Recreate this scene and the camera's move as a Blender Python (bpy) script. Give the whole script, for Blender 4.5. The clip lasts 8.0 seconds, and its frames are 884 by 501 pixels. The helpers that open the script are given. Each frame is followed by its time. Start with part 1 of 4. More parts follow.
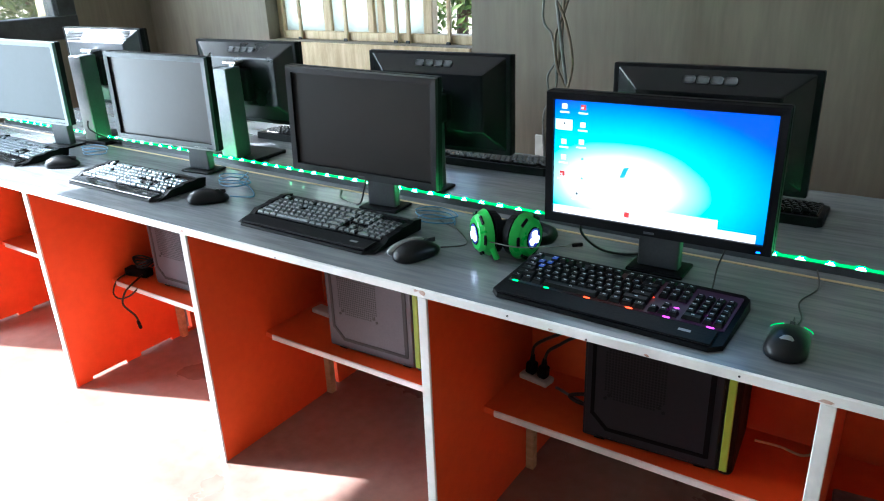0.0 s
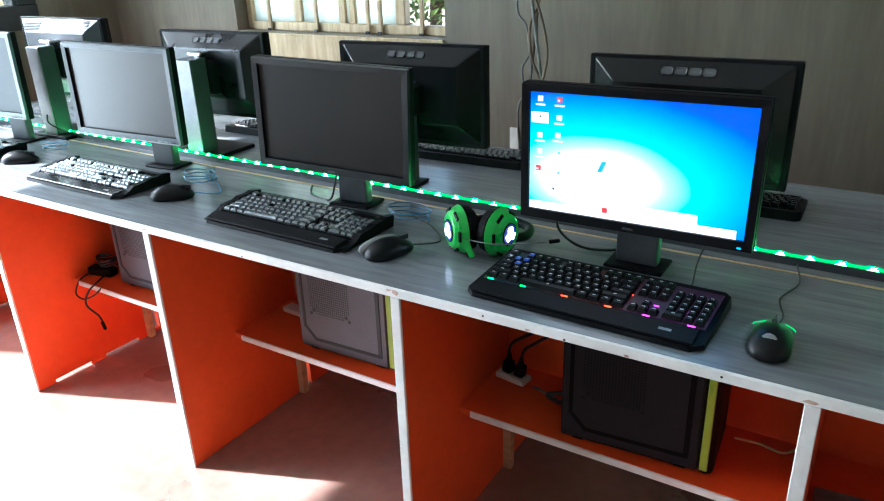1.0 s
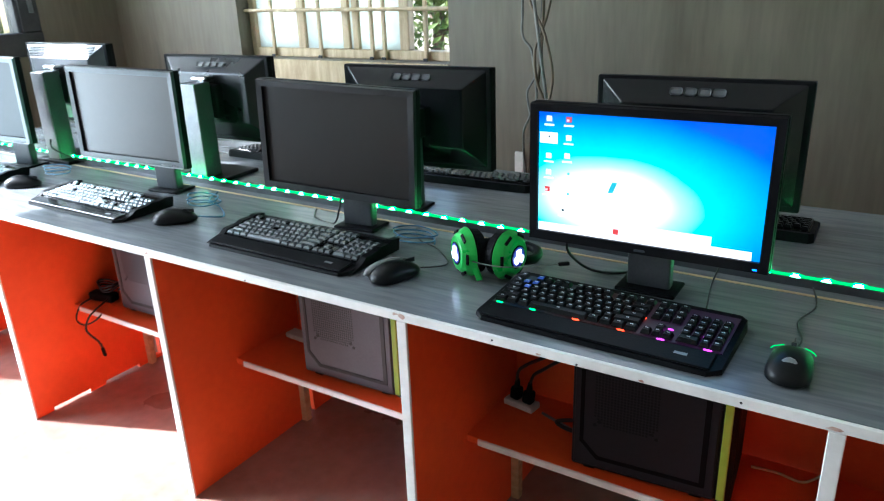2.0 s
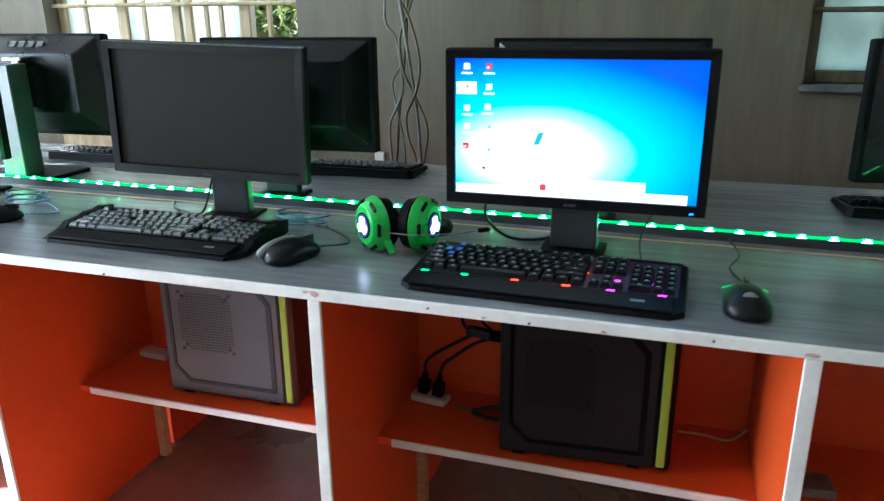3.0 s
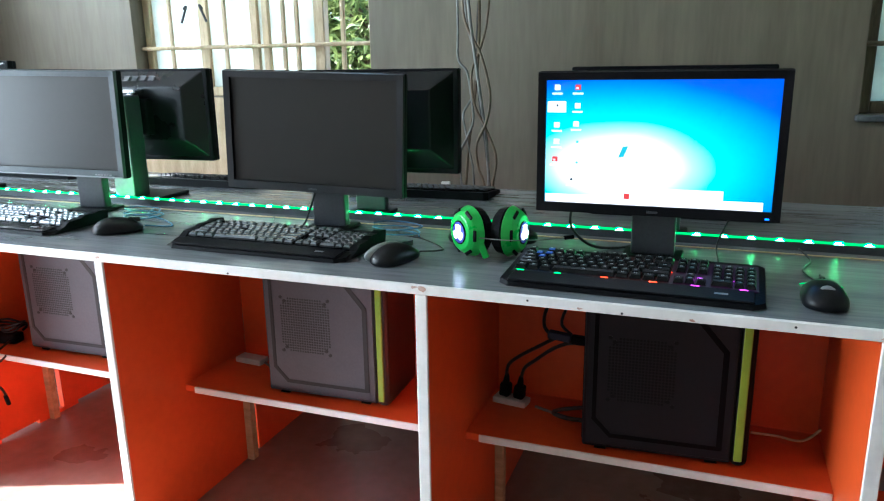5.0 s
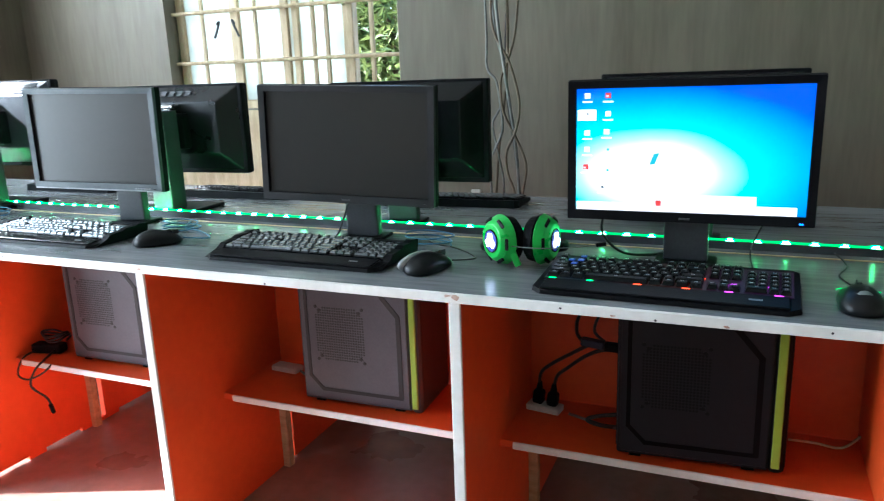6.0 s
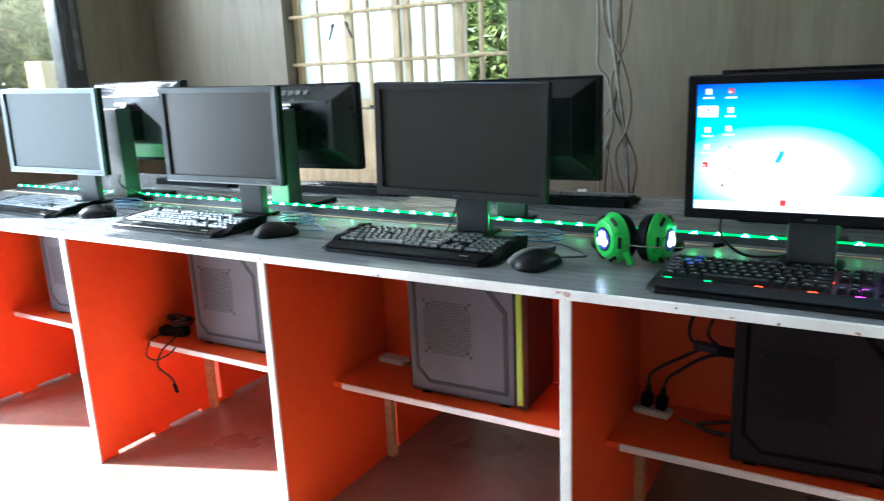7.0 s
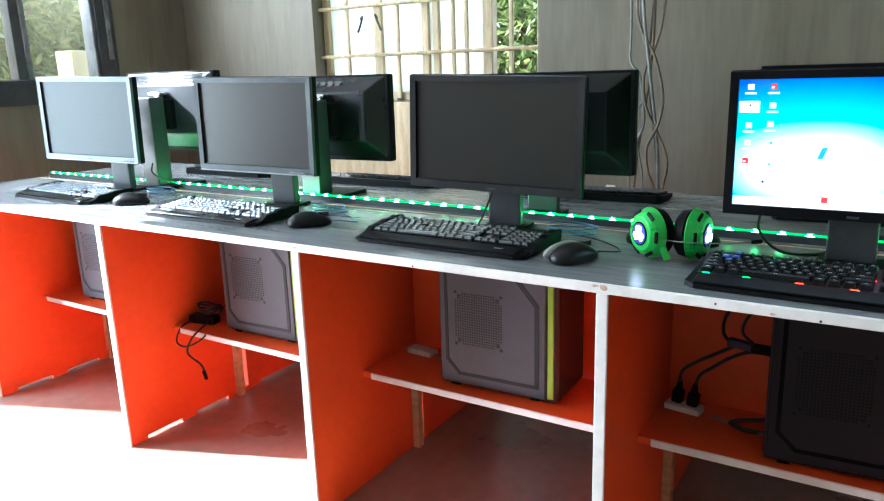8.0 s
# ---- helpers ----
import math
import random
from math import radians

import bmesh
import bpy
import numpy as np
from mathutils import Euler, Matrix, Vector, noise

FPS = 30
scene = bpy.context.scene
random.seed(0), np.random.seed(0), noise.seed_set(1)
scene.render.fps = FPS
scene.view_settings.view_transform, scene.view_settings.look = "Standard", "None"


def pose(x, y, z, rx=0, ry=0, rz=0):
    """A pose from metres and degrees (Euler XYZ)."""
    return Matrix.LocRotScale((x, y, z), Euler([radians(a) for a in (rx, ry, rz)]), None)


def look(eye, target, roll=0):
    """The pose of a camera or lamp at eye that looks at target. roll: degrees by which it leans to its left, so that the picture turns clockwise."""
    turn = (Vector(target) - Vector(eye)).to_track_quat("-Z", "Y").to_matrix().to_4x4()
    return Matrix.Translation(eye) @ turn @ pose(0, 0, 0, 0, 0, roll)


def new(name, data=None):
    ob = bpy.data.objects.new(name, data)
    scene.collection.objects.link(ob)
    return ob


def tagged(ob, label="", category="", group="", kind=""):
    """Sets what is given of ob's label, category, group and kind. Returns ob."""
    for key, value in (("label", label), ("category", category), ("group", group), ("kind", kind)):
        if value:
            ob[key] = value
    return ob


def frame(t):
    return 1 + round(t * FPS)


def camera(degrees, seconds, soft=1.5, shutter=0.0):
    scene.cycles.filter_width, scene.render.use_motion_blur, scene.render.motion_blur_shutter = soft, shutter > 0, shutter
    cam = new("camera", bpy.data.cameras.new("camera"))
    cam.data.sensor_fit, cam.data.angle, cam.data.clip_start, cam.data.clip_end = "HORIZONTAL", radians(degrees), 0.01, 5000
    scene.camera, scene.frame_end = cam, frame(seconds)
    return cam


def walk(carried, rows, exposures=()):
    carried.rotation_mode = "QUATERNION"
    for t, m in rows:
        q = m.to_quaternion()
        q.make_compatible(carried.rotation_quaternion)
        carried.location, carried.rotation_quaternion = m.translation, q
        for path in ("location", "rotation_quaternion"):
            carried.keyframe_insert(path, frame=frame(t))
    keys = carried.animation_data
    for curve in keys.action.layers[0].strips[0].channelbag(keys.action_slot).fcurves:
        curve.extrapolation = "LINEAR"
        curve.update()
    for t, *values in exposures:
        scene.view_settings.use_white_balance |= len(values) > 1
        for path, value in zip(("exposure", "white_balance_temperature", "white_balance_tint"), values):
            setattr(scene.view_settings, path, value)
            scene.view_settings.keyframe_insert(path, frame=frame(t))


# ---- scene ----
cam = camera(62.4, 8.0, 1.1, 0.5)
PATH = [
    (0, (0.805, -1.081, 1.369), (-0.253, 0.441, 0.618), -2.3),
    (0.5, (0.799, -1.066, 1.368), (-0.236, 0.466, 0.604), -2.2),
    (1, (0.781, -1.037, 1.359), (-0.217, 0.514, 0.588), -2.0),
    (1.5, (0.776, -1.035, 1.361), (-0.236, 0.506, 0.587), -2.3),
    (1.7, (0.779, -1.032, 1.359), (-0.252, 0.511, 0.613), -2.3),
    (2.8, (0.59, -0.994, 1.209), (-0.115, 0.773, 0.593), -1.2),
    (3, (0.546, -1.001, 1.168), (-0.039, 0.81, 0.552), -0.5),
    (3.5, (0.502, -1.047, 1.129), (-0.076, 0.785, 0.572), -0.2),
    (4, (0.502, -1.108, 1.11), (-0.1, 0.715, 0.549), -2.1),
    (4.5, (0.49, -1.155, 1.12), (-0.165, 0.663, 0.606), -1.1),
    (6, (0.49, -1.191, 1.139), (-0.276, 0.594, 0.662), -2.1),
    (6.5, (0.49, -1.211, 1.135), (-0.367, 0.537, 0.675), -1.9),
    (7, (0.471, -1.217, 1.132), (-0.532, 0.45, 0.668), -2.5),
    (7.5, (0.453, -1.244, 1.13), (-0.613, 0.388, 0.684), -2.2),
    (8, (0.442, -1.242, 1.127), (-0.6, 0.398, 0.652), -1.8),
]
walk(cam, [(t, look(eye, target, roll)) for t, eye, target, roll in PATH], [(0.0, 2.80, 5500, 8), (1.5, 2.78, 5500, 8), (3.2, 2.72, 5500, 8), (4.5, 2.76, 5500, 8), (6.5, 2.82, 5500, 8), (8.0, 2.98, 5580, 8)])

# ---- world, sun and daylight ----
world = bpy.data.worlds.new("sky")
scene.world = world
world.use_nodes = True
wn = world.node_tree
sky = wn.nodes.new("ShaderNodeTexSky")
sky.sky_type, sky.sun_disc = "NISHITA", False
SUN_WAY = Vector((0.86, 0.345, -0.64)).normalized()
sky.sun_elevation = math.asin(-SUN_WAY.z)
sky.sun_rotation = math.atan2(-SUN_WAY.x, -SUN_WAY.y)
wn.links.new(sky.outputs[0], wn.nodes["Background"].inputs[0])
wn.nodes["Background"].inputs[1].default_value = 0.115

sun = new("sun", bpy.data.lights.new("sun", "SUN"))
sun.data.energy, sun.data.angle, sun.data.color = 5.0, radians(0.8), (1.0, 0.97, 0.93)
sun.matrix_world = look((-6, -2, 5), Vector((-6, -2, 5)) + SUN_WAY)


def skylight(name, eye, way, w, h, watts, color=(0.93, 0.97, 1.0)):
    """The sky's light in an opening."""
    lamp = new(name, bpy.data.lights.new(name, "AREA"))
    lamp.data.shape, lamp.data.size, lamp.data.size_y = "RECTANGLE", w, h
    lamp.data.energy, lamp.data.color = watts, color
    lamp.matrix_world = look(eye, Vector(eye) + Vector(way))
    lamp.visible_camera = True
    return lamp


# ---- materials ----
def principled(name):
    m = bpy.data.materials.new(name)
    m.use_nodes = True
    return m, m.node_tree, m.node_tree.nodes["Principled BSDF"]


def surf(name, dark, light, scale=6.0, rough=0.5, bump=0.1, stretch=(1, 1, 1), metal=0.0, coat=0.0, fine=60.0, spec=0.5, grime=0.35, rspan=0.12, sheen=0.15):
    """A surface whose colour runs between two tones by a broad and a fine noise, with relief and uneven gloss."""
    m, t, b = principled(name)
    co = t.nodes.new("ShaderNodeTexCoord")
    mp = t.nodes.new("ShaderNodeMapping")
    mp.inputs["Scale"].default_value = stretch
    t.links.new(co.outputs["Object"], mp.inputs[0])
    broad, thin = t.nodes.new("ShaderNodeTexNoise"), t.nodes.new("ShaderNodeTexNoise")
    for n, s in ((broad, scale), (thin, fine)):
        n.inputs["Scale"].default_value, n.inputs["Detail"].default_value = s, 6
        t.links.new(mp.outputs[0], n.inputs["Vector"])
    mix = t.nodes.new("ShaderNodeMath")
    mix.operation = "MULTIPLY_ADD"
    t.links.new(thin.outputs[0], mix.inputs[0])
    mix.inputs[1].default_value = grime
    t.links.new(broad.outputs[0], mix.inputs[2])
    ramp = t.nodes.new("ShaderNodeValToRGB")
    ramp.color_ramp.elements[0].position, ramp.color_ramp.elements[1].position = 0.38 + grime * 0.35, 0.66 + grime * 0.6
    ramp.color_ramp.elements[0].color, ramp.color_ramp.elements[1].color = (*dark, 1), (*light, 1)
    t.links.new(mix.outputs[0], ramp.inputs[0])
    t.links.new(ramp.outputs[0], b.inputs["Base Color"])
    rr = t.nodes.new("ShaderNodeMapRange")
    rr.inputs["To Min"].default_value, rr.inputs["To Max"].default_value = max(0.02, rough - rspan), min(1, rough + rspan)
    t.links.new(broad.outputs[0], rr.inputs[0])
    t.links.new(rr.outputs[0], b.inputs["Roughness"])
    b.inputs["Metallic"].default_value = metal
    b.inputs["Coat Weight"].default_value = coat
    b.inputs["Coat Roughness"].default_value = sheen
    b.inputs["Specular IOR Level"].default_value = spec
    if bump:
        bp = t.nodes.new("ShaderNodeBump")
        bp.inputs["Strength"].default_value, bp.inputs["Distance"].default_value = bump, 0.004
        t.links.new(thin.outputs[0], bp.inputs["Height"])
        t.links.new(bp.outputs[0], b.inputs["Normal"])
    return m


def glow(name, color, strength):
    m, t, b = principled(name)
    b.inputs["Base Color"].default_value = (*[min(1, c * 0.3) for c in color], 1)
    b.inputs["Emission Color"].default_value = (*color, 1)
    b.inputs["Emission Strength"].default_value = strength
    return m


def glass(name, dust, film):
    """Clear window glass under a thin dusty film that scatters part of the daylight."""
    m, t, b = principled(name)
    b.inputs["Base Color"].default_value = (0.95, 0.97, 0.95, 1)
    b.inputs["Transmission Weight"].default_value, b.inputs["Roughness"].default_value, b.inputs["IOR"].default_value = 1.0, 0.0, 1.05
    tr = t.nodes.new("ShaderNodeBsdfTranslucent")
    tr.inputs[0].default_value = (*dust, 1)
    ns = t.nodes.new("ShaderNodeTexNoise")
    ns.inputs["Scale"].default_value = 5
    mr = t.nodes.new("ShaderNodeMapRange")
    mr.inputs["To Min"].default_value, mr.inputs["To Max"].default_value = film * 0.6, film * 1.4
    mx = t.nodes.new("ShaderNodeMixShader")
    t.links.new(ns.outputs[0], mr.inputs[0])
    t.links.new(mr.outputs[0], mx.inputs[0])
    t.links.new(b.outputs[0], mx.inputs[1])
    t.links.new(tr.outputs[0], mx.inputs[2])
    t.links.new(mx.outputs[0], t.nodes["Material Output"].inputs[0])
    return m


def frosted(name, color):
    """Milky window film: lets daylight through scattered."""
    m, t, b = principled(name)
    t.nodes.remove(b)
    tr, df = t.nodes.new("ShaderNodeBsdfTranslucent"), t.nodes.new("ShaderNodeBsdfDiffuse")
    ns = t.nodes.new("ShaderNodeTexNoise")
    ns.inputs["Scale"].default_value, ns.inputs["Detail"].default_value = 9, 5
    rp = t.nodes.new("ShaderNodeValToRGB")
    rp.color_ramp.elements[0].position, rp.color_ramp.elements[1].position = 0.35, 0.65
    rp.color_ramp.elements[0].color = (*[c * 0.78 for c in color], 1)
    rp.color_ramp.elements[1].color = (*color, 1)
    co = t.nodes.new("ShaderNodeTexCoord")
    t.links.new(co.outputs["Object"], ns.inputs["Vector"])
    t.links.new(ns.outputs[0], rp.inputs[0])
    mx = t.nodes.new("ShaderNodeMixShader")
    mx.inputs[0].default_value = 0.25
    for n in (tr, df):
        t.links.new(rp.outputs[0], n.inputs["Color"])
    t.links.new(tr.outputs[0], mx.inputs[1])
    t.links.new(df.outputs[0], mx.inputs[2])
    t.links.new(mx.outputs[0], t.nodes["Material Output"].inputs[0])
    return m


LAMINATE = surf("grey_wood_laminate", (0.135, 0.143, 0.155), (0.205, 0.214, 0.226), 3.0, 0.24, 0.012, (1.2, 14, 3), fine=9, spec=0.75, grime=0.7, rspan=0.035)
WHITE_EDGE = surf("white_edge_paint", (0.74, 0.73, 0.70), (0.9, 0.89, 0.87), 8, 0.45, 0.15, fine=70)
CHIP = surf("bare_reddish_edge", (0.42, 0.24, 0.18), (0.62, 0.48, 0.42), 60, 0.7, 0.2)
ORANGE = surf("orange_laminate", (0.74, 0.082, 0.011), (0.85, 0.112, 0.016), 2.5, 0.42, 0.06, fine=40)
RAW_WOOD = surf("raw_pine", (0.42, 0.29, 0.15), (0.62, 0.46, 0.27), 4, 0.7, 0.2, (2, 12, 12), fine=40)
WALL = surf("streaked_grey_wall_panel", (0.112, 0.095, 0.067), (0.160, 0.137, 0.100), 2.2, 0.62, 0.05, (5, 5, 0.55), fine=11, grime=0.6)
PLASTER = surf("cream_plaster", (0.50, 0.45, 0.37), (0.60, 0.55, 0.46), 2, 0.8, 0.1)
CEIL = surf("white_ceiling_board", (0.58, 0.57, 0.54), (0.68, 0.67, 0.64), 2, 0.8, 0.05)
FLOOR = surf("red_brown_polished_concrete", (0.20, 0.115, 0.09), (0.33, 0.205, 0.165), 2.2, 0.3, 0.05, fine=25, spec=0.55, grime=0.5)
SILL_WOOD = surf("yellowed_window_wood", (0.36, 0.27, 0.15), (0.55, 0.44, 0.28), 5, 0.6, 0.15, (8, 8, 1), fine=40)
DARK_FRAME = surf("black_window_frame", (0.015, 0.016, 0.02), (0.04, 0.042, 0.048), 8, 0.45, 0.1)
WORN_FRAME = surf("worn_grey_frame_paint", (0.06, 0.066, 0.075), (0.16, 0.17, 0.175), 14, 0.6, 0.2)
FROST = frosted("milky_pane", (0.50, 0.53, 0.49))
SHEET = frosted("grey_green_window_sheet", (0.66, 0.74, 0.64))
DARK_WOOD = surf("dark_olive_window_wood", (0.075, 0.062, 0.036), (0.15, 0.125, 0.075), 5, 0.6, 0.15, (8, 8, 1), fine=40)
PANE = glass("dusty_clear_pane", (0.68, 0.64, 0.42), 0.055)
BLACK = surf("black_plastic", (0.004, 0.004, 0.005), (0.009, 0.009, 0.0105), 12, 0.46, 0.08, fine=180, spec=0.07)
BLACK_GLOSS = surf("glossy_black_plastic", (0.004, 0.004, 0.005), (0.008, 0.008, 0.01), 9, 0.2, 0.02, fine=120, spec=0.3)
MOUSE_BLACK = surf("satin_black_plastic", (0.004, 0.004, 0.005), (0.008, 0.008, 0.0095), 9, 0.36, 0.03, fine=150, spec=0.2)
MARK = surf("dull_silver_mark", (0.085, 0.088, 0.095), (0.13, 0.134, 0.14), 20, 0.45, 0.02, fine=140)
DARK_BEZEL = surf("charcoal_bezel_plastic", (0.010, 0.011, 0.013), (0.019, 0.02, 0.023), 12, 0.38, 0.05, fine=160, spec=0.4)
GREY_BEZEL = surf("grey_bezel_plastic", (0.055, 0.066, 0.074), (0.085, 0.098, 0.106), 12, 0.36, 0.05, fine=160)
SILVER = surf("silver_plastic", (0.22, 0.225, 0.235), (0.31, 0.315, 0.325), 12, 0.4, 0.03, metal=0.2, fine=140)
GREY_SHELL = surf("grey_monitor_shell", (0.035, 0.038, 0.045), (0.06, 0.065, 0.073), 10, 0.42, 0.06, fine=160)
SHELL_DARK = surf("charcoal_monitor_shell", (0.006, 0.0065, 0.008), (0.011, 0.0115, 0.0135), 10, 0.3, 0.008, fine=160, spec=0.42)
PIANO = surf("shiny_dark_plastic", (0.02, 0.02, 0.02), (0.03, 0.03, 0.03), 9, 0.16, 0.01, fine=120, spec=0.8)
CHROME = surf("bright_metal", (0.6, 0.6, 0.6), (0.8, 0.8, 0.8), 20, 0.2, 0.0, metal=1.0)
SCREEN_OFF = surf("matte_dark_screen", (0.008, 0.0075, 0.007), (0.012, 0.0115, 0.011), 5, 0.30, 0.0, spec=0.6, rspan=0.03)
# The pale and grey screen tones below stand for daylight mirrored in dark screens.
SCREEN_GLARE = surf("pale_daylight_glare_screen", (0.028, 0.042, 0.047), (0.034, 0.049, 0.055), 5, 0.42, 0.0, spec=0.34, rspan=0.03)
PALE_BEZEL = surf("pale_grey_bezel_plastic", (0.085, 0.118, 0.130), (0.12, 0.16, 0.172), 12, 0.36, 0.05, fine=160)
SCREEN_SHEEN = surf("grey_daylight_sheen_screen", (0.022, 0.0195, 0.0170), (0.027, 0.0240, 0.0215), 5, 0.34, 0.0, spec=0.6, rspan=0.03)
# Black keys: these two lighter colours paint the window's glare on their tops.
KEY_SHEEN = surf("grey_sheen_key_plastic", (0.085, 0.092, 0.098), (0.15, 0.16, 0.168), 30, 0.24, 0.02, fine=200, spec=0.6, coat=0.7)
KEY_GLARE = surf("pale_glare_key_plastic", (0.19, 0.22, 0.245), (0.29, 0.325, 0.35), 30, 0.26, 0.02, fine=200, spec=0.6, coat=0.6, sheen=0.15)
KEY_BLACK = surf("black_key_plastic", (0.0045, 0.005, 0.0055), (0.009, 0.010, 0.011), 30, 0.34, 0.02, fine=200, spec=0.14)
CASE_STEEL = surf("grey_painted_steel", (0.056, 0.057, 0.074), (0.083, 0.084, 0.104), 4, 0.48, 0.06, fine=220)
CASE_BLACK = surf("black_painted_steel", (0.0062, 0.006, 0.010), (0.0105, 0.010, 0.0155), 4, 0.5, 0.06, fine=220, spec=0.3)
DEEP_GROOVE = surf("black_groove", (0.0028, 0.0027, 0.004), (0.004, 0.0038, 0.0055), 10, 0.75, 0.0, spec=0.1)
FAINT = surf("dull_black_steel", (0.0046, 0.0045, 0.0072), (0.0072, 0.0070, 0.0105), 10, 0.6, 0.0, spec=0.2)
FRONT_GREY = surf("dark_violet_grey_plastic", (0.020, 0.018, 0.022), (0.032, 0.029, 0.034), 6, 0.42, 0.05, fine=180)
GROOVE = surf("dark_groove", (0.012, 0.012, 0.014), (0.022, 0.022, 0.025), 10, 0.6, 0.0)
LIME = surf("lime_green_plastic", (0.24, 0.40, 0.03), (0.32, 0.49, 0.05), 10, 0.35, 0.03)
GREEN = surf("bright_green_plastic", (0.025, 0.42, 0.05), (0.05, 0.55, 0.08), 14, 0.3, 0.03)
CABLE = surf("black_cable_rubber", (0.010, 0.010, 0.011), (0.024, 0.024, 0.026), 20, 0.5, 0.05)
CABLE_GREY = surf("grey_cable_sheath", (0.13, 0.13, 0.13), (0.26, 0.26, 0.25), 20, 0.45, 0.05)
CABLE_BROWN = surf("brown_cable_sheath", (0.12, 0.085, 0.055), (0.2, 0.15, 0.10), 20, 0.5, 0.05)
CABLE_NAVY = surf("navy_plug_plastic", (0.004, 0.008, 0.03), (0.008, 0.014, 0.05), 20, 0.45, 0.05)
CABLE_BLUE = surf("blue_cable_sheath", (0.03, 0.12, 0.24), (0.06, 0.2, 0.36), 20, 0.45, 0.05)
SOCKET = surf("white_socket_plastic", (0.55, 0.54, 0.5), (0.7, 0.69, 0.65), 20, 0.4, 0.02)
BARK = surf("tree_bark", (0.09, 0.06, 0.04), (0.2, 0.14, 0.09), 12, 0.85, 0.5, (1, 1, 0.3))
SOIL = surf("dry_soil", (0.22, 0.17, 0.11), (0.36, 0.29, 0.2), 1.2, 0.9, 0.4)
BOX_PAINT = surf("pale_yellow_paint", (0.46, 0.38, 0.20), (0.56, 0.47, 0.26), 6, 0.7, 0.1)
LED_GREEN = glow("green_led_light", (0.11, 1.0, 0.22), 30.0)
LED_TAPE = glow("green_led_tape", (0.006, 1.0, 0.16), 0.17)
LED_HALO = glow("green_led_halo", (0.004, 1.0, 0.2), 0.085)
LED_BLUE = glow("blue_power_light", (0.02, 0.13, 1.0), 1.0)
LOGO_LIGHT = glow("white_blue_cup_light", (0.75, 0.85, 1.0), 0.75)
RING_BLUE = glow("deep_blue_ring_light", (0.06, 0.08, 0.9), 0.02)


def leaf_material():
    m, t, b = principled("green_leaves")
    inf = t.nodes.new("ShaderNodeNewGeometry")
    rp = t.nodes.new("ShaderNodeValToRGB")
    rp.color_ramp.elements[0].color, rp.color_ramp.elements[1].color = (0.06, 0.11, 0.025, 1), (0.24, 0.29, 0.09, 1)
    t.links.new(inf.outputs["Random Per Island"], rp.inputs[0])
    t.links.new(rp.outputs[0], b.inputs["Base Color"])
    b.inputs["Roughness"].default_value = 0.5
    tr = t.nodes.new("ShaderNodeBsdfTranslucent")
    t.links.new(rp.outputs[0], tr.inputs[0])
    mx = t.nodes.new("ShaderNodeMixShader")
    mx.inputs[0].default_value = 0.4
    t.links.new(b.outputs[0], mx.inputs[1])
    t.links.new(tr.outputs[0], mx.inputs[2])
    t.links.new(mx.outputs[0], t.nodes["Material Output"].inputs[0])
    return m


LEAF = leaf_material()


def desktop_picture():
    """A lit desktop: blue, with a cyan and white glow left of the middle."""
    m, t, b = principled("lit_desktop_picture")
    co = t.nodes.new("ShaderNodeTexCoord")
    mp = t.nodes.new("ShaderNodeMapping")
    mp.inputs["Location"].default_value = (0.38, 0.0, -1.095)
    mp.inputs["Scale"].default_value = (5.6, 0.0, 11.5)
    ln = t.nodes.new("ShaderNodeVectorMath")
    ln.operation = "LENGTH"
    ns = t.nodes.new("ShaderNodeTexNoise")
    ns.inputs["Scale"].default_value, ns.inputs["Detail"].default_value = 9, 2
    t.links.new(co.outputs["Object"], mp.inputs[0])
    t.links.new(co.outputs["Object"], ns.inputs["Vector"])
    t.links.new(mp.outputs[0], ln.inputs[0])
    ad = t.nodes.new("ShaderNodeMath")
    ad.operation = "MULTIPLY_ADD"
    ad.inputs[1].default_value = 0.12
    t.links.new(ns.outputs[0], ad.inputs[0])
    t.links.new(ln.outputs["Value"], ad.inputs[2])
    sc = t.nodes.new("ShaderNodeMath")
    sc.operation = "MULTIPLY"
    sc.inputs[1].default_value = 0.45
    t.links.new(ad.outputs[0], sc.inputs[0])
    rp = t.nodes.new("ShaderNodeValToRGB")
    e = rp.color_ramp.elements
    e[0].position, e[0].color = 0.29, (1.0, 1.0, 1.0, 1)
    e[1].position, e[1].color = 0.90, (0.0, 0.08, 0.66, 1)
    for p, c in ((0.37, (0.45, 0.93, 1.0, 1)), (0.48, (0.02, 0.68, 0.93, 1)), (0.68, (0.0, 0.40, 0.9, 1))):
        n = e.new(p)
        n.color = c
    t.links.new(sc.outputs[0], rp.inputs[0])
    b.inputs["Base Color"].default_value = (0.02, 0.02, 0.02, 1)
    b.inputs["Roughness"].default_value = 0.3
    t.links.new(rp.outputs[0], b.inputs["Emission Color"])
    b.inputs["Emission Strength"].default_value = 0.238
    return m


PICTURE = desktop_picture()
SCREEN_WHITE = glow("lit_screen_white", (1.0, 1.0, 1.0), 0.245)
SCREEN_RED = glow("lit_screen_red", (0.8, 0.06, 0.06), 0.15)
SCREEN_PINK = glow("lit_screen_pink", (1.0, 0.62, 0.62), 0.2)
SCREEN_DARK = glow("lit_screen_dark", (0.05, 0.12, 0.15), 0.045)
SCREEN_TEAL = glow("lit_screen_teal", (0.05, 0.55, 0.65), 0.15)


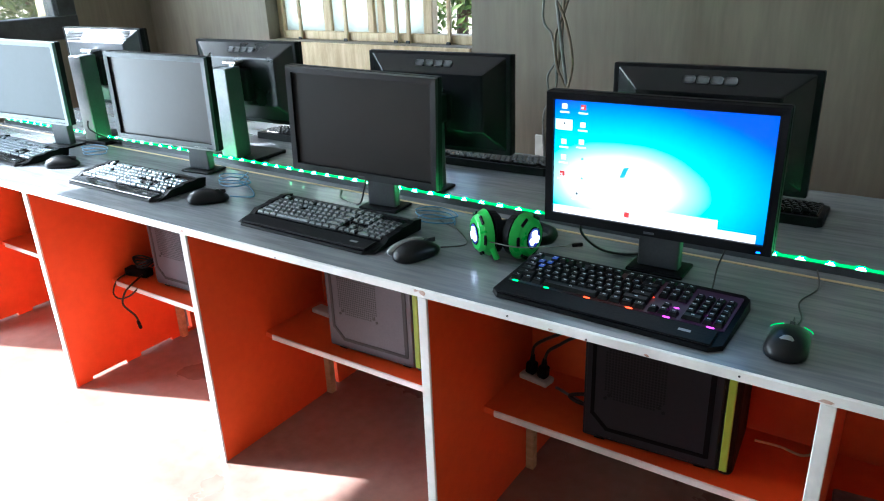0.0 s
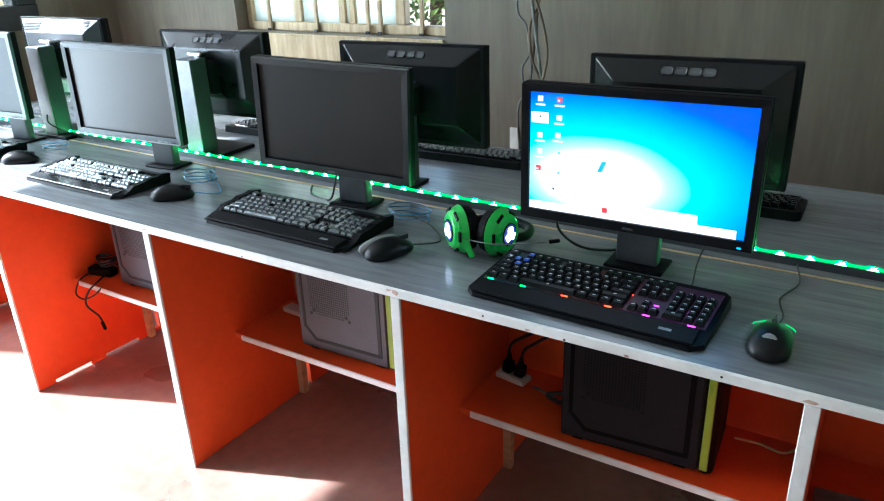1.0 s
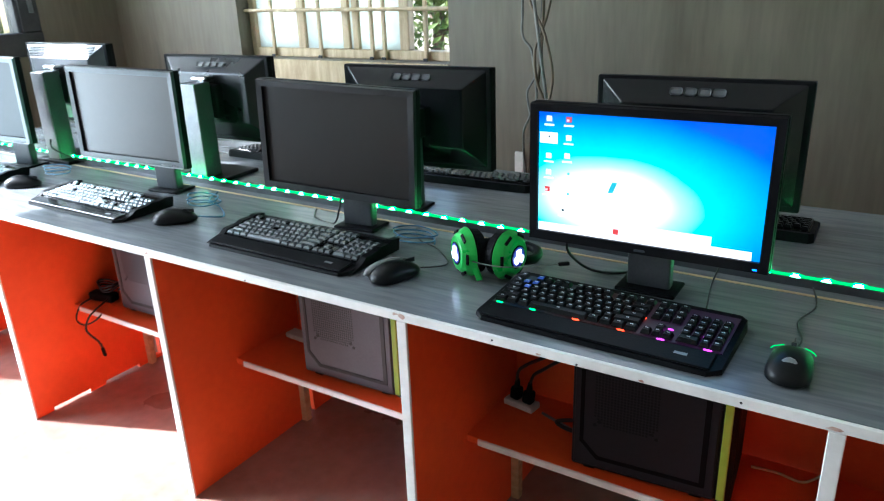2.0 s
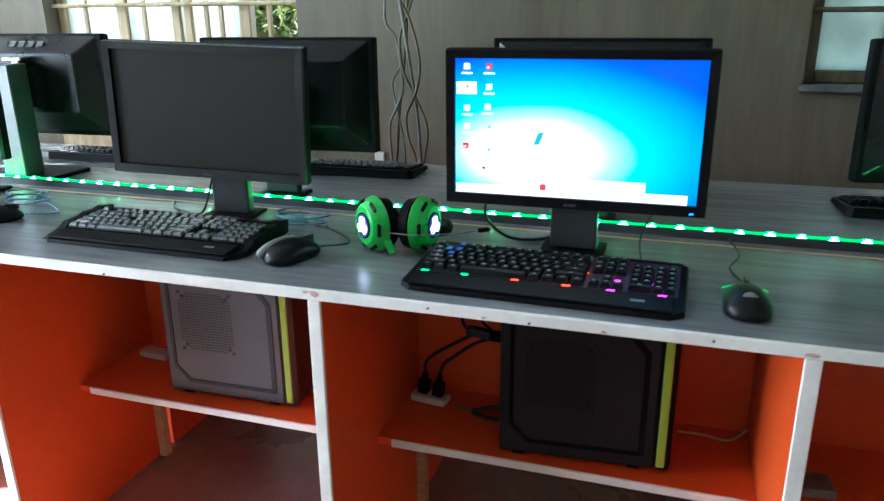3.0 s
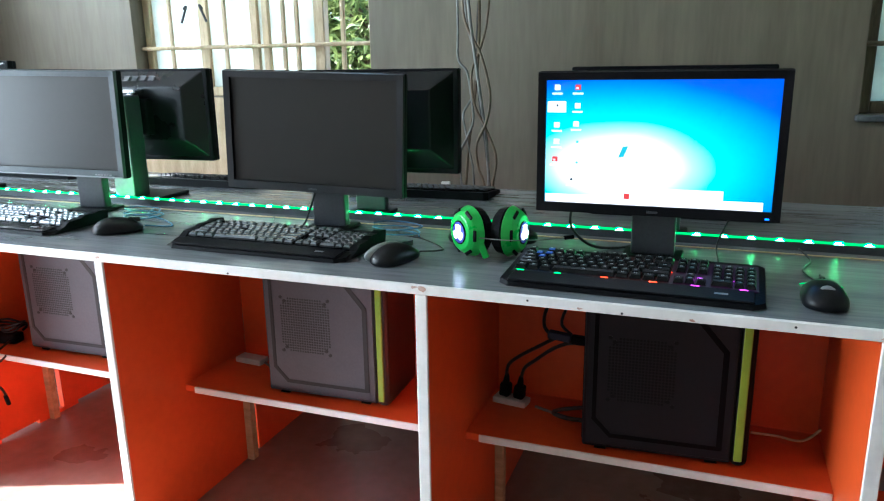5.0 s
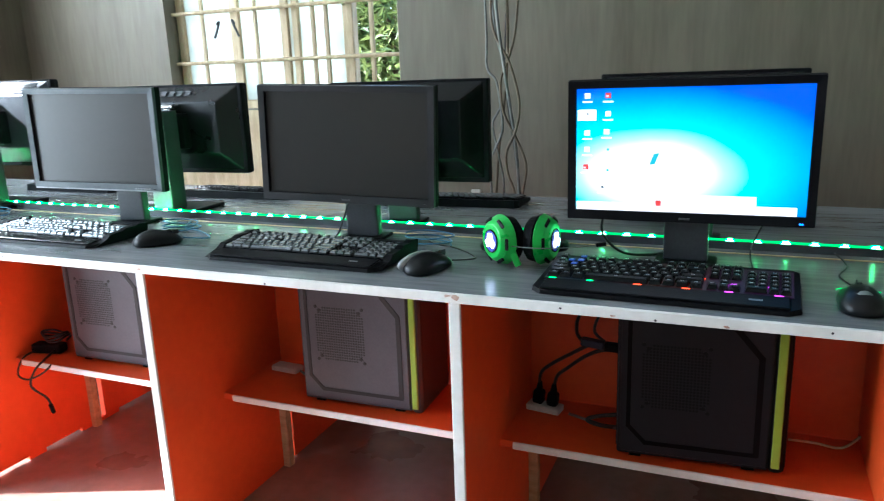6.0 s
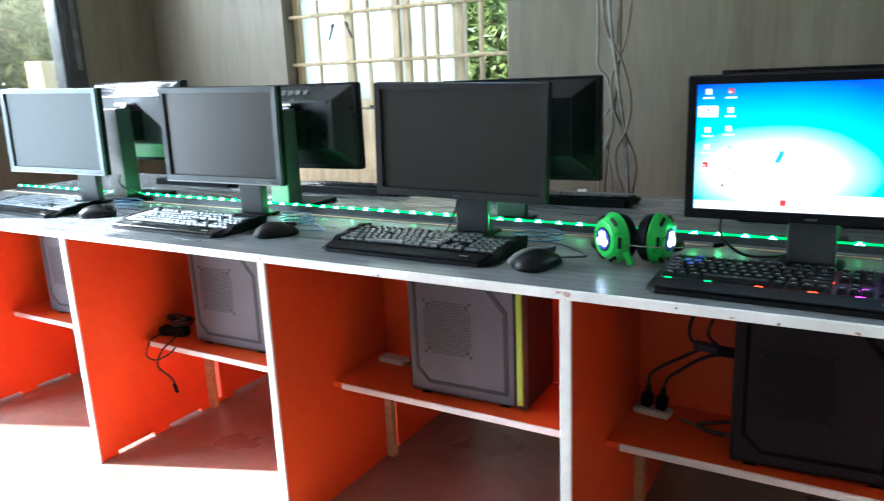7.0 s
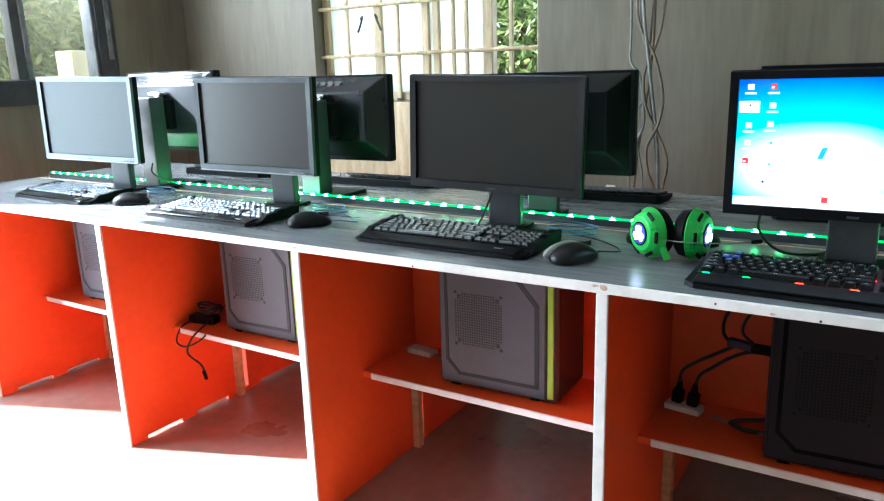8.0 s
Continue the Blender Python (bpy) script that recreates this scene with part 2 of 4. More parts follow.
def backlight():
    """Key backlight that runs from green and blue over red to violet along the keyboard."""
    m, t, b = principled("rainbow_key_backlight")
    co = t.nodes.new("ShaderNodeTexCoord")
    sp = t.nodes.new("ShaderNodeSeparateXYZ")
    t.links.new(co.outputs["Object"], sp.inputs[0])
    mr = t.nodes.new("ShaderNodeMapRange")
    mr.inputs["From Min"].default_value, mr.inputs["From Max"].default_value = -0.22, 0.22
    t.links.new(sp.outputs[0], mr.inputs[0])
    rp = t.nodes.new("ShaderNodeValToRGB")
    e = rp.color_ramp.elements
    e[0].position, e[0].color = 0.0, (0.0, 0.8, 0.15, 1)
    e[1].position, e[1].color = 1.0, (0.75, 0.03, 0.9, 1)
    for p, c in ((0.12, (0.02, 0.3, 0.8, 1)), (0.26, (0.05, 0.12, 0.25, 1)), (0.42, (0.7, 0.05, 0.02, 1)), (0.6, (1.0, 0.06, 0.02, 1)), (0.72, (0.7, 0.03, 0.6, 1))):
        n = e.new(p)
        n.color = c
    t.links.new(mr.outputs[0], rp.inputs[0])
    t.links.new(rp.outputs[0], b.inputs["Emission Color"])
    b.inputs["Base Color"].default_value = (0.01, 0.01, 0.012, 1)
    b.inputs["Emission Strength"].default_value = 0.0025
    return m


BACKLIGHT = backlight()
KEY_BLUE = glow("blue_lit_key", (0.04, 0.16, 0.9), 0.023)
LEGEND = surf("pale_key_marking", (0.45, 0.48, 0.5), (0.6, 0.62, 0.64), 30, 0.35, 0.0)


# ---- mesh helpers ----
def boxed(bm, x0, x1, y0, y1, z0, z1, bevel=0.0, seg=1, m=None):
    """An upright block, with bevelled edges if asked."""
    made = bmesh.ops.create_cube(bm, size=1.0)["verts"]
    for v in made:
        v.co = Vector(((x0 + x1) / 2 + v.co.x * (x1 - x0), (y0 + y1) / 2 + v.co.y * (y1 - y0), (z0 + z1) / 2 + v.co.z * (z1 - z0)))
    if bevel:
        edges = list({e for v in made for e in v.link_edges})
        made = bmesh.ops.bevel(bm, geom=edges, offset=bevel, segments=seg, profile=0.5, affect="EDGES")["verts"]
    if m is not None:
        bmesh.ops.transform(bm, matrix=m, verts=list({v for v in made if v.is_valid}))
    return bm


def block(x0, x1, y0, y1, z0, z1, bevel=0.0, seg=1, m=None):
    return boxed(bmesh.new(), x0, x1, y0, y1, z0, z1, bevel, seg, m)


def rod(bm, a, b, r, n=10, r2=None):
    """A straight round bar from a to b."""
    a, b = Vector(a), Vector(b)
    d = b - a
    m = Matrix.Translation((a + b) / 2) @ d.to_track_quat("Z", "Y").to_matrix().to_4x4()
    bmesh.ops.create_cone(bm, cap_ends=True, segments=n, radius1=r, radius2=r if r2 is None else r2, depth=d.length, matrix=m)
    return bm


def tube(points, r, n=6, smooth=6):
    """A bent round cable through the points."""
    pts = [Vector(p) for p in points]
    if smooth:
        out = []
        for i in range(len(pts) - 1):
            p0, p1, p2, p3 = pts[max(i - 1, 0)], pts[i], pts[i + 1], pts[min(i + 2, len(pts) - 1)]
            for k in range(smooth):
                s = k / smooth
                out.append(0.5 * (2 * p1 + (p2 - p0) * s + (2 * p0 - 5 * p1 + 4 * p2 - p3) * s * s + (3 * p1 - p0 - 3 * p2 + p3) * s ** 3))
        pts = out + [pts[-1]]
    bm, rings, side = bmesh.new(), [], None
    for i, p in enumerate(pts):
        d = (pts[min(i + 1, len(pts) - 1)] - pts[max(i - 1, 0)]).normalized()
        if side is None:
            side = d.orthogonal().normalized()
        side = (side - d * side.dot(d)).normalized()
        up = d.cross(side)
        rings.append([bm.verts.new(p + r * (math.cos(a) * side + math.sin(a) * up)) for a in (2 * math.pi * k / n for k in range(n))])
    for a, b in zip(rings, rings[1:]):
        for k in range(n):
            bm.faces.new((a[k], a[(k + 1) % n], b[(k + 1) % n], b[k])).smooth = True
    bm.faces.new(rings[0][::-1])
    bm.faces.new(rings[-1])
    return bm


def prism(outline, y0, y1):
    """An outline in x and z, drawn out from y0 to y1."""
    bm = bmesh.new()
    a = [bm.verts.new((x, y0, z)) for x, z in outline]
    b = [bm.verts.new((x, y1, z)) for x, z in outline]
    bm.faces.new(a)
    bm.faces.new(b[::-1])
    for k in range(len(a)):
        n = (k + 1) % len(a)
        bm.faces.new((a[k], b[k], b[n], a[n]))
    bmesh.ops.recalc_face_normals(bm, faces=bm.faces)
    return bm


def ellipsoid(bm, c, r, seg=20, rings=12):
    bmesh.ops.create_uvsphere(bm, u_segments=seg, v_segments=rings, radius=1.0, matrix=Matrix.Translation(c) @ Matrix.Diagonal((*r, 1)))
    return bm


def meshed(name, bm, material, smooth=False):
    me = bpy.data.meshes.new(name)
    if smooth:
        for f in bm.faces:
            f.smooth = True
    bm.to_mesh(me)
    bm.free()
    me.materials.append(material)
    return me


def part(name, bm, material, parent, label="", at=None, smooth=False):
    """One mesh object under a thing or a part."""
    ob = new(name, meshed(name, bm, material, smooth))
    ob.parent = parent
    if at is not None:
        ob.matrix_basis = at
    return tagged(ob, label)


def shared(name, me, parent, at):
    ob = new(name, me)
    ob.parent, ob.matrix_basis = parent, at
    return ob


def thing(name, m, label, category, group="", kind=""):
    ob = new(name)
    ob.empty_display_size = 0.05
    ob.matrix_basis = m
    return tagged(ob, label, category, group, kind)


def solid(name, bm, material, label, category, m=None, group="", kind="", smooth=False):
    ob = new(name, meshed(name, bm, material, smooth))
    if m is not None:
        ob.matrix_basis = m
    return tagged(ob, label, category, group, kind)


# ---- the room ----
WEST, EAST, SOUTH, NORTH, HIGH, THICK = -3.03, 3.2, -3.3, 1.62, 2.75, 0.16


def wall_with_holes(name, axis, at, a0, a1, holes, material, label):
    """A wall along x (axis 'x', inner face at y = at) or along y, built of blocks round its openings. holes: (from, to, sill, head)."""
    bm = bmesh.new()
    t0, t1 = at

    def slab(u0, u1, z0, z1):
        if u1 - u0 < 1e-4 or z1 - z0 < 1e-4:
            return
        if axis == "x":
            boxed(bm, u0, u1, t0, t1, z0, z1)
        else:
            boxed(bm, t0, t1, u0, u1, z0, z1)
    u = a0
    for h0, h1, sill, head in sorted(holes):
        slab(u, h0, 0, HIGH)
        slab(h0, h1, 0, sill)
        slab(h0, h1, head, HIGH)
        u = h1
    slab(u, a1, 0, HIGH)
    return solid(name, bm, material, label, "wall", kind="structure")


N1 = (-2.09, -0.875, 1.0, 2.15)
N2 = (0.915, 2.1, 0.945, 2.15)
W1 = (-0.1, 1.14, 1.12, 2.2)
W2 = (-1.85, -0.3, 0.0, 2.15)
solid("floor", block(WEST - 0.16, EAST + 0.16, SOUTH - 0.16, NORTH + 0.16, -0.12, 0), FLOOR, "red-brown polished concrete floor, dusty and worn", "floor", kind="structure")
solid("ceiling", block(WEST - 0.16, EAST + 0.16, SOUTH - 0.16, NORTH + 0.16, HIGH, HIGH + 0.1), CEIL, "plain white board ceiling", "ceiling", kind="structure")
wall_with_holes("wall_north", "x", (NORTH, NORTH + THICK), WEST - THICK, EAST + THICK, [N1, N2], WALL, "grey-brown wall panels with faint upright streaks")
wall_with_holes("wall_west", "y", (WEST - THICK, WEST), SOUTH - THICK, NORTH, [W2, W1], WALL, "grey-brown panelled side wall round a dark window")
solid("wall_south", block(WEST - THICK, EAST + THICK, SOUTH - THICK, SOUTH, 0, HIGH), PLASTER, "plain cream plastered wall", "wall", kind="structure")
solid("wall_east", block(EAST, EAST + THICK, SOUTH, NORTH, 0, HIGH), PLASTER, "plain cream plastered end wall", "wall", kind="structure")


def casement_window(name, x0, x1, z0, z1, y, stiles, bars, milky_to, rails, label, wood, sheet):
    """A wooden window in the north wall: frame, upright stiles and bars, cross rails and panes; past milky_to it stands open."""
    win = thing(name, pose(0, 0, 0), label, "window", kind="structure")
    f = 0.04
    for a, b, c, d in ((x0, x0 + f, z0, z1), (x1 - f, x1, z0, z1), (x0 + f, x1 - f, z0, z0 + f), (x0 + f, x1 - f, z1 - f, z1)):
        part("window_frame", block(a, b, y, y + 0.06, c, d, 0.004), wood, win)
    edges = [x0 + f] + [x for x, w in stiles] + [x1 - f]
    for x, w in stiles:
        part("mullion", block(x - w / 2, x + w / 2, y + 0.004, y + 0.05, z0 + f, z1 - f, 0.004), wood, win)
    for x in bars:
        bar = part("upright_bar", block(x - 0.010, x + 0.010, y - 0.018, y - 0.004, z0 - 0.012, z1 - 0.02, 0.003), wood, win)
        part("peg", block(x - 0.012, x + 0.012, y - 0.026, y - 0.0185, z0 - 0.012, z0 + 0.012, 0.003), DARK_FRAME, bar)
    for xa, xb in zip(edges, edges[1:]):
        if xb <= milky_to + 0.01:
            part("pane", block(xa - 0.006, xb + 0.006, y + 0.02, y + 0.026, z0 + f - 0.006, z1 - f + 0.006), sheet, win, "milky pane")
    for z in rails:
        part("cross_bar", rod(bmesh.new(), (x0 + 0.004, y - 0.027, z), (x1 - 0.004, y - 0.027, z), 0.0085, 8), wood, win)
    return win


win_1 = casement_window("window_1", N1[0], N1[1], N1[2], N1[3], NORTH + 0.075, ((-1.755, 0.05), (-1.483, 0.04), (-1.424, 0.035), (-1.155, 0.05)), (-1.925, -1.625, -1.32, -1.252, -1.03), -1.15,
                        (1.216, 1.443, 1.67, 1.897), "yellowed wooden window with bars and milky panes", SILL_WOOD, FROST)
part("apron", block(N1[0] + 0.005, N1[1] - 0.005, NORTH - 0.014, NORTH - 0.0005, 0.52, N1[2] - 0.004, 0.003), SILL_WOOD, win_1, "tan wooden board below the window")
for hx, turn in ((-1.835, 180), (-1.735, 0)):
    part("handle", tube([(0, 0, 0), (0.006, -0.02, 0.012), (0.012, -0.022, -0.02), (0.02, -0.02, -0.065)], 0.006), DARK_FRAME, win_1, "dark curved window handle", at=pose(hx, NORTH + 0.055, 1.385, 0, 0, turn) @ pose(0, 0, 0, 0, -14, 0))
win_2 = casement_window("window_2", N2[0], N2[1], N2[2], N2[3], NORTH + 0.06, ((1.155, 0.03), (1.40, 0.03), (1.65, 0.05), (1.85, 0.03)), (), 1.66, (1.172, 1.4, 1.63, 1.86),
                        "dark wooden window covered with pale crinkled sheets", DARK_WOOD, SHEET)
part("window_sill", block(N2[0] - 0.01, N2[1] + 0.02, NORTH - 0.03, NORTH + 0.058, N2[2] - 0.022, N2[2] - 0.001, 0.004), WORN_FRAME, win_2, "grey painted sill")

# the dark framed window of the west wall
win_3 = thing("window_3", pose(0, 0, 0), "dark-framed side window with worn grey paint looking on greenery", "window", kind="structure")
part("window_sill", block(WEST - 0.10, WEST + 0.012, W1[0], W1[1] + 0.03, 1.035, 1.15, 0.004), DARK_FRAME, win_3)
part("window_frame", block(WEST - 0.10, WEST + 0.006, 1.07, 1.17, 1.15, 2.2, 0.004), DARK_FRAME, win_3)
part("window_frame", block(WEST - 0.09, WEST + 0.012, 1.12, 1.145, 1.24, 2.2, 0.003), WORN_FRAME, win_3, "worn grey paint strip")
part("window_frame", block(WEST - 0.10, WEST + 0.002, W1[0], W1[0] + 0.06, 1.15, 2.2, 0.004), DARK_FRAME, win_3)
part("mullion", block(WEST - 0.08, WEST - 0.01, 0.655, 0.70, 1.15, 2.2, 0.003), DARK_FRAME, win_3)
part("mullion", block(WEST - 0.09, WEST - 0.005, 0.70, 0.725, 1.15, 2.2, 0.003), WORN_FRAME, win_3)
part("mullion", block(WEST - 0.09, WEST - 0.005, 1.053, 1.07, 1.15, 2.2, 0.003), WORN_FRAME, win_3)
for y0, y1 in ((0.0, 0.655), (0.725, 1.053)):
    p = part("pane", block(WEST - 0.05, WEST - 0.046, y0, y1, 1.15, 2.2), PANE, win_3)
    p.visible_shadow = False

# the open doorway of the west wall
door = thing("door_1", pose(0, 0, 0), "open doorway with a dark painted frame", "doorway", kind="structure")
part("door_frame", block(WEST - 0.165, WEST + 0.01, W2[0], W2[0] + 0.05, 0, 2.15, 0.003), DARK_FRAME, door)
part("door_frame", block(WEST - 0.165, WEST + 0.01, W2[1] - 0.05, W2[1], 0, 2.15, 0.003), DARK_FRAME, door)
part("door_frame", block(WEST - 0.165, WEST + 0.01, W2[0] + 0.05, W2[1] - 0.05, 2.1, 2.15, 0.003), DARK_FRAME, door)

skylight("doorway_daylight", (WEST - 0.2, -1.075, 1.1), (1, 0, -0.1), 1.45, 2.0, 19.0, (0.80, 0.95, 1.0))
skylight("side_window_daylight", (WEST - 0.13, 0.5, 1.93), (1, 0.25, -0.35), 1.1, 0.45, 8.0, (0.95, 0.98, 0.97))
skylight("window_daylight", (-1.61, NORTH + 0.14, 1.58), (0, -1, 0), 0.84, 1.04, 4.5)

# ---- outdoors ----
solid("ground", block(-60, 60, -60, 60, -0.3, -0.125), SOIL, "dry bare soil outside", "ground", kind="structure")


def tree(name, at, high, spread, leaves, seed):
    """A tapered trunk with limbs and a loose crown of separate leaves."""
    rnd = random.Random(seed)
    t = thing(name, pose(*at), "leafy green garden tree outside the window", "tree")
    bm = bmesh.new()
    rod(bm, (0, 0, 0), (0.05, 0, high * 0.55), 0.09, 9, 0.05)
    tips = []
    for k in range(9):
        a = k * 2.4 + rnd.random()
        s = Vector((0.03, 0, high * (0.2 + 0.04 * k)))
        e = s + Vector((math.cos(a) * spread * 0.7, math.sin(a) * spread * 0.7, high * (0.12 + 0.3 * rnd.random())))
        rod(bm, s, e, 0.035, 6, 0.01)
        tips.append((s, e))
    part("trunk", bm, BARK, t)
    cr = bmesh.new()
    for k in range(leaves):
        s, e = tips[rnd.randrange(len(tips))]
        p = s.lerp(e, 0.25 + 0.85 * rnd.random()) + Vector((rnd.gauss(0, 1), rnd.gauss(0, 1), rnd.gauss(0, 1))) * spread * 0.24
        m = Matrix.Translation(p) @ Euler((rnd.uniform(-1, 1), rnd.uniform(-1, 1), rnd.uniform(0, 6.3))).to_matrix().to_4x4()
        l, w = rnd.uniform(0.05, 0.11), rnd.uniform(0.018, 0.035)
        vs = [cr.verts.new(m @ Vector(q)) for q in ((-l, 0, 0), (0, -w, 0.01), (l, 0, 0), (0, w, 0.01))]
        cr.faces.new(vs)
    part("crown", cr, LEAF, t)
    return t


# The last tree is unseen, added to keep sun off the bench's west end.
for k, (tx, ty, th, sp, nl) in enumerate(((-3.2, 6.3, 3.4, 1.3, 5000), (-4.5, 7.2, 3.8, 1.5, 5000), (-7.6, 2.2, 3.6, 1.6, 6000), (-8.2, 3.7, 3.8, 1.8, 7500), (-7.0, 4.6, 3.4, 1.6, 7000),
                                         (-8.6, 5.6, 3.8, 1.8, 7000), (-11.5, 4.2, 5.5, 2.6, 9000), (-11.5, 6.6, 5.5, 2.6, 9000), (-11.0, 2.0, 5.0, 2.4, 8000), (-5.75, -0.2, 4.5, 0.95, 9000))):
    tree("tree", (tx, ty, -0.125), th, sp, nl, 3 + k)
solid("meter_box", block(-0.11, 0.11, -0.12, 0.12, 0, 1.49, 0.01), BOX_PAINT, "pale yellow painted box standing outside the window", "box", pose(-4.9, 2.14, -0.125))

# ---- the double computer bench ----
TOP, BAND = 0.74, 0.017
DIVS = (-2.32, -1.547, -0.763, 0.0, 0.749, 1.51, 2.27)
X0, X1 = -2.70, 2.281


def seam(x):
    """The line on which the front and rear worktops meet."""
    return 0.488 - 0.0135 * x


def quad_slab(corners, z0, z1):
    bm = bmesh.new()
    lo = [bm.verts.new((x, y, z0)) for x, y in corners]
    hi = [bm.verts.new((x, y, z1)) for x, y in corners]
    bm.faces.new(lo[::-1])
    bm.faces.new(hi)
    for k in range(4):
        n = (k + 1) % 4
        bm.faces.new((lo[k], lo[n], hi[n], hi[k]))
    return bm


bench = thing("computer_bench", pose(0, 0, 0), "long double computer bench, grey laminate top, orange bays, white edges", "desk")
part("worktop", quad_slab(((X0, 0.004), (X1, 0.004), (X1, seam(X1) - 0.0505), (X0, seam(X0) - 0.0505)), TOP - BAND, TOP), LAMINATE, bench, "grey wood-grain laminate top")
part("worktop", quad_slab(((X0, seam(X0) - 0.0415), (X1, seam(X1) - 0.0415), (X1, 1.03), (X0, 1.06)), TOP - BAND, TOP), LAMINATE, bench, "grey wood-grain laminate top")
part("batten", quad_slab(((X0, seam(X0) - 0.050), (X1, seam(X1) - 0.050), (X1, seam(X1) - 0.042), (X0, seam(X0) - 0.042)), TOP - 0.05, TOP + 0.0012), RAW_WOOD, bench, "raw pine strip")
part("edge_band", block(X0, X1, -0.004, 0.004, TOP - BAND - 0.001, TOP + 0.0008, 0.0015), WHITE_EDGE, bench, "white painted edge with chips")
screw_me = meshed("screw", rod(bmesh.new(), (0, 0, 0), (0, -0.0012, 0), 0.0021, 8), GROOVE)
for k, x in enumerate((-2.5, -1.95, -1.2, -0.42, 0.2, 0.36, 0.62, 0.9, 1.3)):
    shared("screw", screw_me, bench, pose(x, -0.0035, TOP - 0.008 - 0.006 * (k % 2)))
for i, x in enumerate(DIVS):
    for y0, y1, front in ((0.004, 0.4728, True), (0.50, 1.0, False)):
        d = part("divider", block(x - 0.010, x + 0.010, y0, y1, 0.014, TOP - BAND - 0.001), ORANGE, bench)
        if front:
            part("edge_band", block(x - 0.0115, x + 0.0115, -0.003, 0.004, 0.0, TOP - BAND - 0.0015, 0.0015), WHITE_EDGE, d, "white painted front edge")
        for ya, yb in ((y0 + 0.004, y0 + 0.06), (0.2 + y0 / 2, 0.26 + y0 / 2), (y1 - 0.07, y1)) if x < -1 else ((y0 + 0.004, y1),):
            part("foot", block(x - 0.008, x + 0.008, ya, yb, 0, 0.014), ORANGE, d)
    part("post", block(x + 0.0105, x + 0.034, 0.437, 0.462, 0, 0.3215, 0.002), RAW_WOOD, bench, "raw pine post")
for xa, xb in zip(DIVS, DIVS[1:]):
    s = part("shelf", block(xa + 0.0105, xb - 0.0105, 0.213, 0.45, 0.322, 0.338), ORANGE, bench)
    part("edge_band", block(xa + 0.042, xb - 0.012, 0.207, 0.2128, 0.3215, 0.3385, 0.0015), WHITE_EDGE, s, "white painted front edge")
    part("back_panel", block(xa + 0.0105, xb - 0.0105, 0.473, 0.485, 0.30, TOP - 0.052), ORANGE, bench)

rnd = random.Random(31)
for cx, cz, size in ((0.004, TOP - 0.006, 0.016), (-0.012, TOP - 0.004, 0.009), (0.745, TOP - 0.012, 0.012), (-0.76, TOP - 0.008, 0.008), (0.29, TOP - 0.013, 0.006), (-1.55, TOP - 0.010, 0.007), (0.47, TOP - 0.014, 0.007)):
    outline = []
    for k in range(9):
        a, r = k * 2 * math.pi / 9, size * rnd.uniform(0.45, 1.0)
        outline.append((cx + r * math.cos(a), max(TOP - BAND + 0.001, min(TOP - 0.001, cz + 0.45 * r * math.sin(a)))))
    part("paint_chip", prism(outline, -0.0046, -0.0038), CHIP, bench, "reddish chip in the white paint")

# the light strip along the seam
strip = thing("led_strip", pose(0, 0, 0), "green glowing light strip stuck along the bench seam", "light strip")
# Added lip: stops the lights from mirroring in the front worktop.
part("shield_lip", quad_slab(((X0 + 0.03, seam(X0) - 0.0095), (1.9, seam(1.9) - 0.0095), (1.9, seam(1.9) - 0.0055), (X0 + 0.03, seam(X0) - 0.0055)), TOP, TOP + 0.0172), GREY_SHELL, strip, "grey lip added to hide the lights' reflection")
part("tape", quad_slab(((X0 + 0.03, seam(X0) - 0.001), (1.9, seam(1.9) - 0.001), (1.9, seam(1.9) + 0.004), (X0 + 0.03, seam(X0) + 0.004)), TOP, TOP + 0.0202), LED_TAPE, strip)
led_bm = bmesh.new()
ellipsoid(led_bm, (0, 0, 0), (0.0130, 0.0045, 0.0055), 14, 10)
core_faces = set(led_bm.faces)
# Flat dim ellipsoid behind the bead, shaped to imitate the halo round its light.
ellipsoid(led_bm, (0, 0.0052, 0), (0.019, 0.0015, 0.0060), 16, 8)
for f in led_bm.faces:
    f.material_index = 0 if f in core_faces else 1
led_me = meshed("led", led_bm, LED_GREEN, True)
led_me.materials.append(LED_HALO)
rnd = random.Random(4)
x = X0 + 0.05
while x < 1.85:
    shared("led", led_me, strip, pose(x, seam(x) + 0.002, TOP + 0.0156 + rnd.uniform(-0.0005, 0.0005)))
    x += 0.0555

